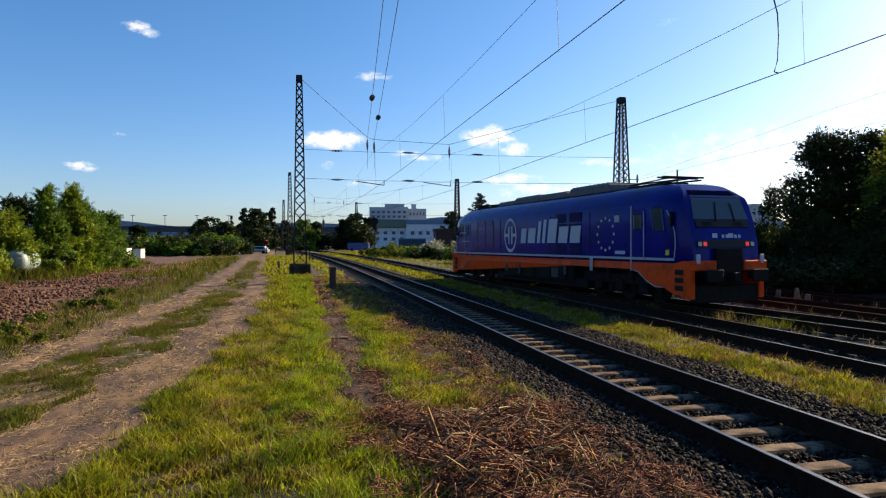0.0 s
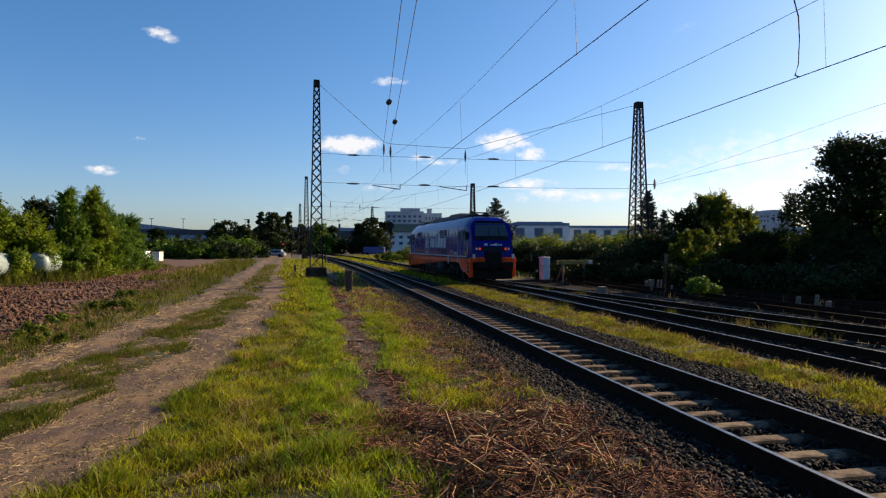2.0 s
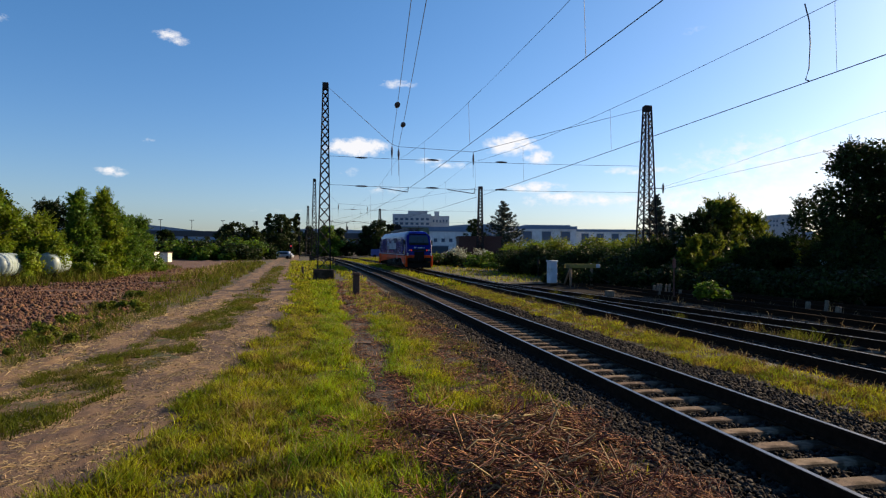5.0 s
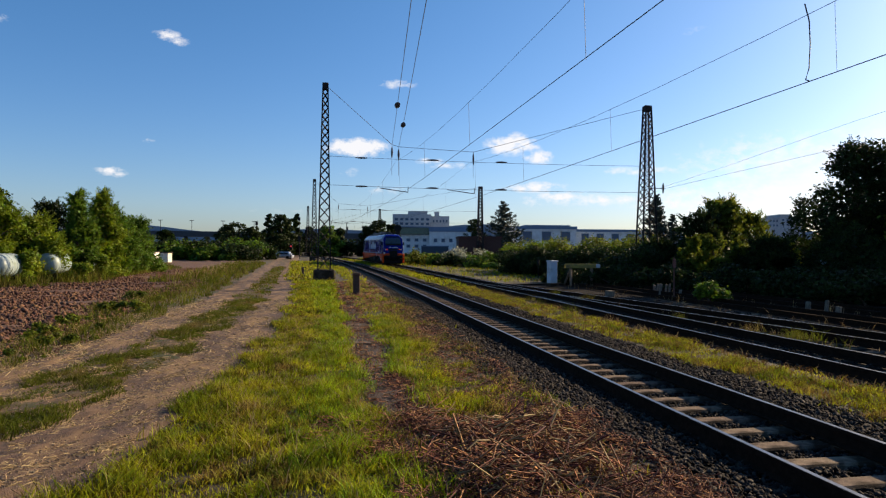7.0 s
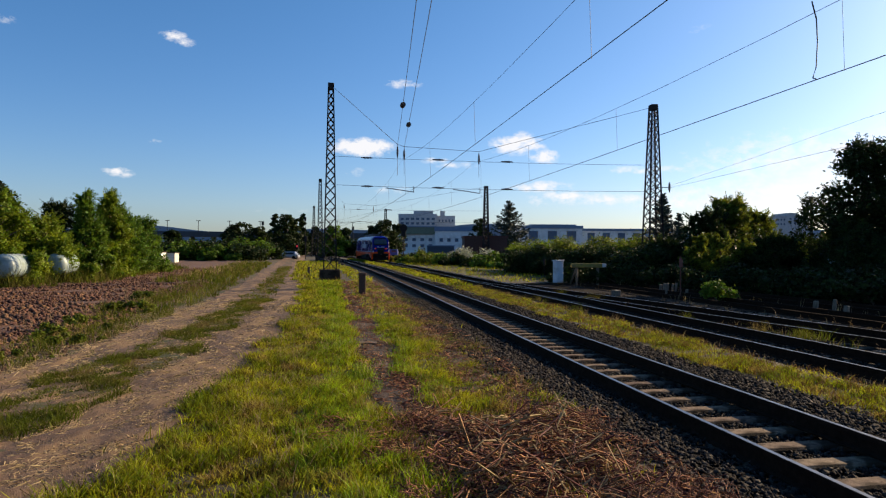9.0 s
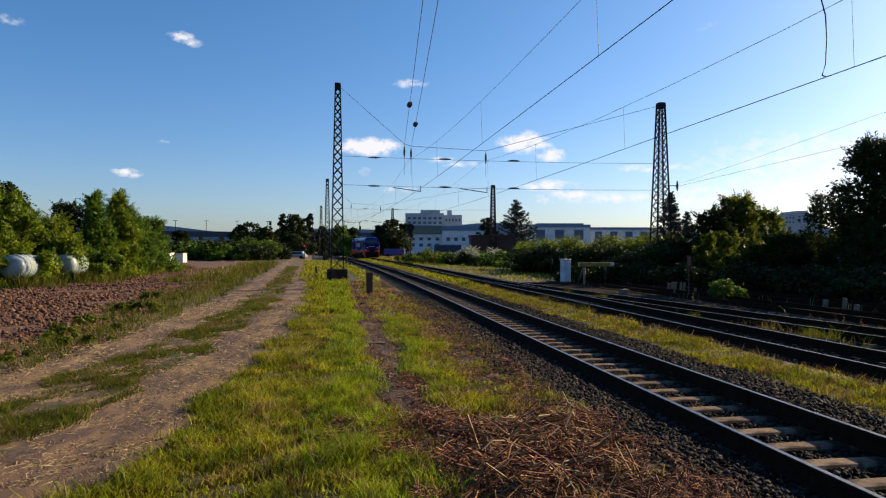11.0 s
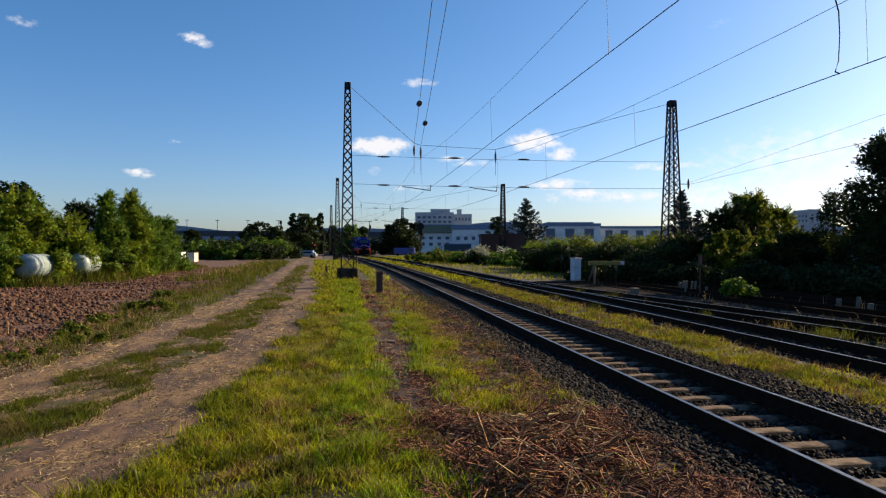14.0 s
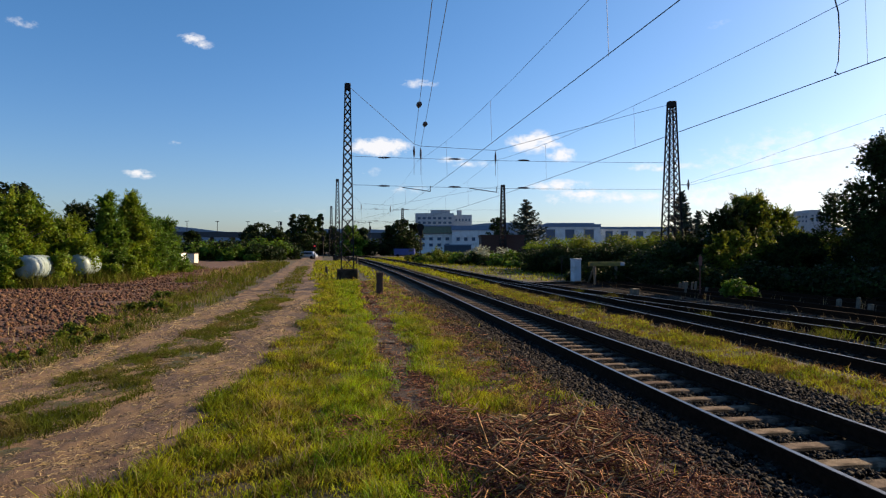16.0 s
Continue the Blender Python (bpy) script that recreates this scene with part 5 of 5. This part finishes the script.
part("signal_head", bm, BLACK, sig)
building("dark_shed", 786, 834, 434.5, 150, 5, plain("shed_blue", (.03, .05, .08), .7), BLUER, "low dark blue shed before the works", over=.1, roof_t=.2)
p = from_view(716, 447, 150)
van = new("parked_van")
van.matrix_world = pose(p.x, p.y, up(p.y), 0, 0, 80)
tagged(van, "blue van parked behind the tracks", "van")
VANB = plain("van_blue", (.03, .05, .22), .4)
bm = bmesh.new()
box(bm, -.95, .95, -2.4, 2.4, .35, 1.9, .15)
part("body", bm, VANB, van)
bm = bmesh.new()
box(bm, -.97, .97, -2.0, -1.0, 1.2, 1.75, .05)
part("side_glass", bm, GLASS, van)
for y in (-1.5, 1.5):
    bm = bmesh.new()
    bar(bm, (-.98, y, .34), (.98, y, .34), .34, 16)
    part("wheel", bm, BLACK, van)
PALELEAF = material("pale_flowers", (.16, .18, .10), (.42, .42, .33), 2.0, .8, random_by="island", spread=.4, through_light=.3)
for i in range(5):
    q = from_view(838 + i * 15, 0, 92 - i)
    bush("flowering_shrub", q.x, q.y, 2.4 + .3 * (i % 2), 2.6, 2, "pale flowering shrub among the brambles", PALELEAF, 900, .16, 760 + i, "flowering shrubs")

# pale container half hidden beyond the sidings
p = from_view(1560, 460, 38)
cont = new("container")
cont.matrix_world = pose(p.x + 2.0, p.y + .3, up(p.y), 0, 0, 12)
tagged(cont, "pale blue ribbed container half hidden by trees", "container")
CONT = material("pale_blue_paint", (.22, .30, .36), (.34, .42, .48), 2.0, .6, stain=(.2, .18, .15), stain_scale=1.5)
bm = bmesh.new()
box(bm, -3, 3, -1.2, 1.2, .0, 1.75, .03)
part("body", bm, CONT, cont)
for i in range(20):
    bm = bmesh.new()
    box(bm, -2.9 + i * .3, -2.78 + i * .3, -1.24, -1.2, .1, 1.65, .01)
    part("rib", bm, CONT, cont)
bm = bmesh.new()
box(bm, -3.06, 3.06, -1.26, 1.26, 1.753, 1.87, .03)
part("top_rail", bm, CONT, cont)


# ---- growth and loose matter on the ground ----
WAVES = np.random.default_rng(77).uniform(0, 1, (16, 3))


def uneven(x, y):
    """Smooth patchiness of the growth, about -1.5 to 1.5, in patches of .3 to 3 m."""
    total = 0.0
    for i, (a, b, c) in enumerate(WAVES):
        k = math.tau / (.3 * 10 ** (i / 15))
        total = total + np.sin(k * (x * math.cos(a * math.tau) + .6 * y * math.sin(a * math.tau)) + b * math.tau) * (.7 + .6 * c)
    return total / 2.9


def blades(name, areas, mat, label, seed):
    """areas: (x0, x1, y0, y1, per square metre, height, width, lean), following the tracks' bend where x0 > 0."""
    rng = np.random.default_rng(seed)
    V = []
    for x0, x1, y0, y1, dens, h, w, lean in areas:
        n = int((x1 - x0) * (y1 - y0) * dens)
        clump = rng.uniform(size=(max(4, n // 9), 2))
        q = clump[rng.integers(0, len(clump), n)] + rng.normal(0, 1, (n, 2)) * np.array([.09 / (x1 - x0), .09 / (y1 - y0)])
        half = rng.uniform(size=(n, 1)) < .45
        q = np.where(half, rng.uniform(size=(n, 2)), q)
        x, y = x0 + (x1 - x0) * q[:, 0], y0 + (y1 - y0) * q[:, 1]
        x = x + .16 * np.sin(y * 1.3 + x0) + .1 * np.sin(y * 3.1)
        patch = np.maximum(.82 + .34 * uneven(x, y), .42)
        keep = rng.uniform(size=n) < patch
        x, y = x[keep], y[keep]
        n = len(x)
        if x0 > 0:
            x = x - .00045 * np.maximum(0, y - 27) ** 2
        else:
            x = x + lane_shift(x, y)
        z = rise(y) + (-.01)
        hh = h * rng.uniform(.4, 1.25, n) * np.clip(.05 + 1.1 * patch[keep], .4, 1.5)
        a = rng.uniform(0, math.tau, n)
        s = np.stack([np.cos(a), np.sin(a)], 1) * (w * rng.uniform(.6, 1.4, n))[:, None] / 2
        b = rng.uniform(0, math.tau, n)
        tip = np.stack([np.cos(b), np.sin(b)], 1) * (hh * lean * rng.uniform(.2, 1.3, n))[:, None]
        p = np.stack([x, y], 1)
        V.append(np.stack([np.c_[p - s, z], np.c_[p + s, z], np.c_[p + s * .7 + tip * .35, z + hh * .6], np.c_[p - s * .7 + tip * .35, z + hh * .6], np.c_[p + s * .12 + tip, z + hh], np.c_[p - s * .12 + tip, z + hh]], 1))
    V = np.concatenate(V)
    n = len(V)
    k = np.arange(n) * 6
    F = np.stack([np.stack([k, k + 1, k + 2, k + 3], 1), np.stack([k + 3, k + 2, k + 4, k + 5], 1)], 1).reshape(-1, 4)
    return tagged(array_object(name, V.reshape(-1, 3), F, mat), label, "grass", kind="stuff")


blades("grass", [(-2.1, .8, -10, 2.5, 1000, .11, .016, .9), (1.3, 2.9, -10, 3.5, 150, .11, .016, .9), (7.3, 8.7, -8, 4, 160, .1, .018, 1.0), (-2.1, .62, 2.5, 11, 3000, .11, .012, .95), (-2.2, -1.75, 3.5, 14, 1300, .17, .012, .8), (-2.2, .5, 11, 22, 1500, .12, .014, .9), (-2.4, .5, 22, 46, 380, .15, .026, .7), (-3.0, .5, 46, 110, 45, .2, .06, .6),
                 (1.35, 2.3, 8.2, 22, 1700, .11, .013, .9), (2.5, 3.2, 9.5, 30, 190, .08, .014, 1.0), (.9, 3.3, 4.5, 9.5, 26, .12, .01, .8), (1.1, 2.7, 22, 46, 120, .12, .026, .8), (1.6, 3.0, 46, 100, 40, .18, .06, .6),
                 (.2, 1.2, 4, 8.5, 420, .11, .010, .9), (1.9, 2.4, 5.2, 6.6, 260, .1, .01, .9),
                 (7.3, 8.7, 4, 16, 1100, .08, .012, 1.1), (7.3, 8.8, 16, 40, 330, .09, .02, .9), (7.4, 8.9, 40, 130, 60, .2, .06, .6),
                 (12.4, 20, 45, 90, 13, .18, .05, .7), (12, 16, 90, 140, 14, .25, .1, .6)], BLADE, "rough green and yellowing grass", 21)
blades("weeds", [(-7.2, -6.1, 4, 12, 120, .10, .014, 1.0), (-8.6, -6.3, 13, 24, 170, .17, .018, .9), (-9.4, -6.5, 24, 45, 70, .24, .028, .8), (-21.5, -16, 39.5, 42, 60, .7, .03, .6), (-19.2, -14.6, 44, 49, 50, .7, .03, .6), (-12, -6.6, 45, 100, 18, .35, .07, .7), (-5.05, -3.6, 4, 15, 1700, .10, .013, 1.1), (-4.95, -3.65, 15, 30, 800, .11, .018, 1.1), (-4.9, -3.7, 30, 80, 90, .14, .04, .8), (-6.4, -5.6, 4, 16, 60, .08, .013, 1.0),
                 (-28, -17.5, 38.5, 42, 30, .4, .05, .7), (-18.8, -15.4, 46, 75, 40, .45, .05, .7), (-2.6, -2.1, 4, 40, 90, .08, .013, .9), (1.8, 3.3, 9.5, 30, 60, .13, .015, .9)], WEED, "low weeds along lane and field", 22)
blades("dry_grass", [(-10, -8.3, 16, 50, 7, .34, .012, .5), (-12.5, -9.5, 50, 95, 5, .45, .03, .5), (8.5, 9.2, 6, 40, 22, .16, .011, .9), (11.3, 12.4, 8, 18, 14, .22, .011, .9), (11.6, 12.2, 18, 26, 12, .22, .012, .9), (14.6, 16, 14, 40, 4, .25, .012, .8), (18, 19.4, 16, 42, 4, .3, .014, .8), (1.2, 3.2, 9, 40, 45, .14, .011, .9), (-2.1, .8, 4, 22, 60, .2, .008, .8), (-8.5, -6.2, 4, 30, 40, .12, .01, 1.2)], DRY, "dry straw-coloured grass", 23)
blades("lush_grass", [(-.35, .55, 6.5, 12, 1500, .16, .010, .8), (-.5, .5, 12, 24, 700, .16, .015, .8), (.1, 1.0, 4.2, 6.0, 1600, .19, .010, .9), (-1.9, -.2, 4.2, 5.6, 700, .17, .010, .9), (1.25, 1.7, 9, 20, 600, .13, .012, .8), (-1.2, .4, 24, 44, 120, .2, .03, .7)], LUSH, "taller bright green grass", 24)
blades("withered_grass", [(-2.1, -.3, 4.2, 13, 1300, .08, .010, 1.2), (-2.2, -.3, 13, 30, 420, .10, .018, 1.1), (2.0, 3.2, 8.5, 26, 260, .09, .012, 1.2), (7.3, 8.9, 4, 18, 520, .08, .013, 1.2), (7.3, 8.9, 18, 40, 220, .09, .02, 1.2)], material("withered_blade", (.06, .034, .011), (.23, .135, .045), 3.0, .85, random_by="island", spread=.5, through_light=.3, spec=.05), "withered brown grass", 25)
rng_t = random.Random(31)
tufts = [(1.2, 1.75, 5.7, 6.7, 1000, .17, .010, .9), (2.6, 3.15, 7.4, 9.6, 520, .13, .010, .9), (2.3, 2.85, 9.4, 12.5, 380, .11, .011, .9), (1.2, 1.8, 7.6, 9.6, 420, .11, .010, .9), (2.7, 3.2, 5.6, 6.4, 90, .12, .009, .9)]
dull = []
for i in range(16):
    x, y = rng_t.choice((8.95, 11.6, 11.9, 12.1, 15.3)) + rng_t.uniform(-.3, .3), rng_t.uniform(10, 34)
    dull.append((x - .25, x + .25, y - .3, y + .3, 260, .24, .012, .9))
blades("siding_weeds", dull, WEED, "dull grey-green weed tufts between the sidings", 601)
blades("weed_growth", tufts, BLADE, "wild weed tufts between the rails", 600)


def stones(name, areas, mat, label, seed):
    """Broken stones: areas of (x0, x1, y0, y1, per square metre, size, lift)."""
    rng = np.random.default_rng(seed)
    base = np.array([(1, 0, 0), (-1, 0, 0), (0, 1, 0), (0, -1, 0), (0, 0, 1), (0, 0, -1)], float)
    F0 = np.array([(0, 2, 4), (2, 1, 4), (1, 3, 4), (3, 0, 4), (2, 0, 5), (1, 2, 5), (3, 1, 5), (0, 3, 5)])
    V = []
    for x0, x1, y0, y1, dens, size, lift in areas:
        n = int((x1 - x0) * (y1 - y0) * dens)
        x, y = rng.uniform(x0, x1, n), rng.uniform(y0, y1, n)
        z = rise(y) + lift + rng.uniform(-.3, .5, n) * size
        if x0 > 0:
            x = x - .00045 * np.maximum(0, y - 27) ** 2
        else:
            x = x + lane_shift(x, y)
        s = size * rng.uniform(.5, 1.3, n)
        q = base[None] + rng.normal(0, .28, (n, 6, 3))
        a = rng.uniform(0, math.tau, n)
        c, d = np.cos(a)[:, None], np.sin(a)[:, None]
        q = np.stack([q[..., 0] * c - q[..., 1] * d, q[..., 0] * d + q[..., 1] * c, q[..., 2] * .75], -1)
        V.append(q * s[:, None, None] + np.stack([x, y, z], 1)[:, None])
    V = np.concatenate(V)
    n = len(V)
    F = (np.arange(n)[:, None, None] * 6 + F0[None]).reshape(-1, 3)
    return tagged(array_object(name, V.reshape(-1, 3), F, mat), label, "stones", kind="stuff")


stones("ballast_stones", [(3.12, 4.1, -9, 3.5, 160, .036, -.03), (4.5, 5.95, -9, 3.5, 120, .034, -.115), (6.0, 7.3, -8, 4.5, 140, .036, -.01), (3.2, 3.65, 3.5, 7, 420, .032, .012), (3.0, 3.65, 6.8, 10, 700, .032, .014), (2.8, 3.65, 10, 18, 800, .034, .012), (2.7, 3.65, 18, 34, 420, .038, .012), (3.12, 4.1, 3.5, 14, 640, .034, -.03), (3.1, 4.1, 14, 30, 270, .04, -.03), (3.9, 4.45, 3.5, 22, 520, .034, -.07), (4.5, 5.95, 3.5, 24, 460, .032, -.115), (4.5, 5.95, 24, 40, 160, .036, -.115), (6.0, 7.3, 4.5, 20, 420, .034, -.01), (6.0, 7.3, 20, 45, 120, .045, -.01), (8.6, 12, 8, 26, 110, .032, -.07), (12, 16, 14, 34, 40, .04, -.09)], STONE, "broken grey ballast stones", 41)
stones("soil_clods", [(-26, -7.3, 8, 22, 190, .03, .0), (-26, -7.4, 8, 24, 34, .07, .0), (-26, -7.6, 8, 26, 5, .11, .0), (-24, -8.0, 22, 40, 60, .055, .0), (-24, -8.0, 22, 44, 8, .11, .0), (-20, -9.0, 40, 75, 18, .08, .0), (-7.6, -6.2, 6, 20, 90, .025, .0)], CLOD, "brown clods of ploughed soil", 42)
stones("lane_pebbles", [(-6.3, -2.2, 4, 12, 420, .010, .02), (-6.3, -2.2, 12, 30, 90, .016, .02), (-8.5, -6, 4, 20, 60, .018, .0)], material("pebble", (.05, .037, .028), (.19, .145, .11), 8.0, .9, random_by="island", spread=.4), "small loose stones on the lane", 43)


def sticks(name, areas, mat, label, seed):
    """Thin broken stems: areas of (x0, x1, y0, y1, count, length, thickness, pile height)."""
    rng = np.random.default_rng(seed)
    V = []
    for x0, x1, y0, y1, n, length, r, pile in areas:
        x, y = rng.uniform(x0, x1, n), rng.uniform(y0, y1, n)
        heap = np.clip(.55 + .6 * np.sin(x * 3.7 + 1.1 * np.sin(y * 1.9)) * np.sin(y * 2.6 + x * 1.4), .08, 1.2)
        keep = rng.uniform(0, 1, n) < .45 + .6 * heap
        x, y, heap = x[keep], y[keep], heap[keep]
        n = len(x)
        x = x + lane_shift(x, y)
        z = rise(y) + .01 + pile * heap * rng.uniform(0, 1, n) ** 1.5
        L = length * rng.uniform(.3, 1.4, n)
        a = rng.uniform(0, math.tau, n)
        el = rng.normal(0, .12 + min(.3, pile * 1.6), n)
        d = np.stack([np.cos(a) * np.cos(el), np.sin(a) * np.cos(el), np.sin(el)], 1)
        s = np.stack([-np.sin(a), np.cos(a), np.zeros(n)], 1) * (r * rng.uniform(.5, 1.5, n))[:, None]
        u = np.cross(d, s)
        p = np.stack([x, y, z], 1)
        m = rng.normal(0, .10, (n, 3)) * L[:, None]
        for q0, q1 in ((p - d * L[:, None] / 2, p + m), (p + m, p + d * L[:, None] / 2)):
            V.append(np.stack([q0 + s, q0 - s * .5 + u * .87, q0 - s * .5 - u * .87, q1 + s * .7, q1 - s * .35 + u * .6, q1 - s * .35 - u * .6], 1))
    V = np.concatenate(V)
    V[..., 2] = np.maximum(V[..., 2], rise(V[..., 1]) + .004)
    n = len(V)
    F0 = np.array([(0, 1, 4, 3), (1, 2, 5, 4), (2, 0, 3, 5)])
    F = (np.arange(n)[:, None, None] * 6 + F0[None]).reshape(-1, 4)
    return tagged(array_object(name, V.reshape(-1, 3), F, mat), label, "twigs", kind="stuff")


sticks("brush_pile", [(.7, 3.5, -8, 4.2, 900, .3, .006, .12), (.6, 3.5, 4.2, 8.2, 7000, .2, .0048, .26), (1.0, 2.9, 5.0, 8.0, 1100, .36, .007, .36), (1.2, 2.8, 5.0, 8.0, 60, .7, .011, .42), (.3, 1.3, 6.6, 8.4, 700, .3, .005, .14), (-.2, 1.4, 7.0, 8.6, 900, .3, .0045, .08), (1.0, 3.2, 8, 11.5, 2600, .2, .0045, .1), (1.2, 3.0, 4.8, 9, 80, .7, .007, .28), (2.0, 3.4, 11, 26, 2600, .34, .006, .05), (.5, 1.3, 7.5, 26, 1700, .26, .006, .04), (.4, 3.0, 24, 46, 2200, .45, .011, .06)], TWIG, "heap of cut dead brown stems", 51)
sticks("pale_stems", [(1.3, 2.8, 5.2, 8.2, 300, .45, .010, .4), (.9, 3.2, 4.4, 10, 50, .35, .007, .2), (2.0, 3.2, 10, 22, 60, .4, .008, .06)], DRY, "bleached broken stems on the brush heap", 52)
sticks("straw", [(-6.3, -2.3, 4, 14, 15000, .15, .003, .015), (-6.3, -2.6, 12, 30, 4200, .26, .006, .015), (-8.6, -5.6, 6, 26, 5200, .18, .003, .01), (-3.6, -2.2, 4.5, 14, 1600, .17, .003, .01)], STRAW, "straw scattered over the lane", 53)
strip("litter", BROWN, lambda y: 1.0 + .2 * math.sin(y * 1.9) + 1.6 * min(1, max(0, (y - 9) / 4)), lambda y: 3.55 + bend(y), spaced(-10, 34, .3, 1.012), .012, 10, .012, label="brown litter of dead stems at the ballast edge", seed=9)
strip("bare_strip", BROWN, lambda y: .66 - .012 * (y - 8) + .08 * math.sin(y * 2.3), lambda y: 1.26 - .012 * (y - 8) + .08 * math.sin(y * 1.7), spaced(-10, 26, .3, 1.012), .016, 6, .008, label="bare brown soil along the cable trough", seed=10)

for i, (x, y, w, h) in enumerate(((-7.0, 16.5, 1.6, .5), (-7.6, 18.2, 1.8, .6), (-6.9, 14.4, 1.2, .35), (-8.4, 21, 1.6, .5), (-7.9, 25, 1.8, .7), (-8.6, 30, 2.0, .8), (-4.4, 9.2, .8, .16), (-4.2, 11.6, .9, .18), (-4.5, 13.8, 1.0, .2), (-4.2, 17, 1.0, .22))):
    bush("weed_clump", x + float(lane_shift(x, y)), y, h * .7, w, w * .9, "low clump of green weeds beside the wheel tracks", LEAFO, int(750 * w * (1 + h)), .06, 800 + i, "weed clumps along the lane")
DEADLEAF = material("dead_leaf", (.05, .021, .009), (.17, .078, .036), 5.0, .9, random_by="island", spread=.6)
blades("dead_leaves", [(.8, 3.45, 4, 8, 420, .05, .022, 1.6), (1.1, 3.4, 8, 12, 300, .05, .022, 1.6), (2.0, 3.3, 12, 28, 110, .055, .03, 1.6), (.6, 1.3, 8, 26, 90, .05, .025, 1.6)], DEADLEAF, "curled brown dead leaves and bark", 61)

# cable trough: old concrete lids, some out of line
trough = tagged(new("cable_trough"), "old cable trough with worn concrete lids", kind="structure")
LID = material("lid_concrete", (.040, .024, .015), (.10, .064, .042), 9.0, .95, 0, .6, 40, stain=(.035, .018, .01), stain_scale=3, random_by="object", spread=.25)
bm = bmesh.new()
box(bm, -.22, .22, -.24, .24, -.05, .02, .012)
lid_me = bpy.data.meshes.new("lid")
bm.to_mesh(lid_me)
bm.free()
lid_me.materials.append(LID)
rng_l = random.Random(17)
y = 8.6
while y < 25:
    if rng_l.random() < .2:
        ob = new("lid", lid_me)
        ob.parent = trough
        ob.matrix_local = pose(.96 - .018 * (y - 8) + rng_l.uniform(-.04, .04), y, .018 + rng_l.uniform(-.015, .01), rng_l.uniform(-4, 4), rng_l.uniform(-4, 4), rng_l.uniform(-7, 7))
    y += .53


# ---- motion ----
def loco_row(t, y):
    rear, fore = (loop_line(y + 7) + loop_line(y + 6.8)) / 2, loop_line(y - 7)
    return t, pose((rear + fore) / 2, y, .15 + up(y), math.degrees(math.atan((up(y + 7) - up(y - 7)) / 14)), 0, -math.degrees(math.atan((rear - fore) / 14)))


def motions():
    walk(LOCO, [loco_row(t, y + 10.9) for t, y in ((0.0, 18.4), (0.5, 23.8), (1.0, 28.9), (1.5, 33.9), (2.0, 38.9), (2.5, 44.0), (3.0, 49.2), (3.5, 54.3), (4.0, 59.2), (5.0, 68), (6.0, 77.3), (6.5, 82), (7.0, 86.7), (8.0, 96), (9.0, 105), (10.0, 115), (11.5, 129.5), (13.0, 143.5), (14.5, 157), (16.0, 169))])


motions()
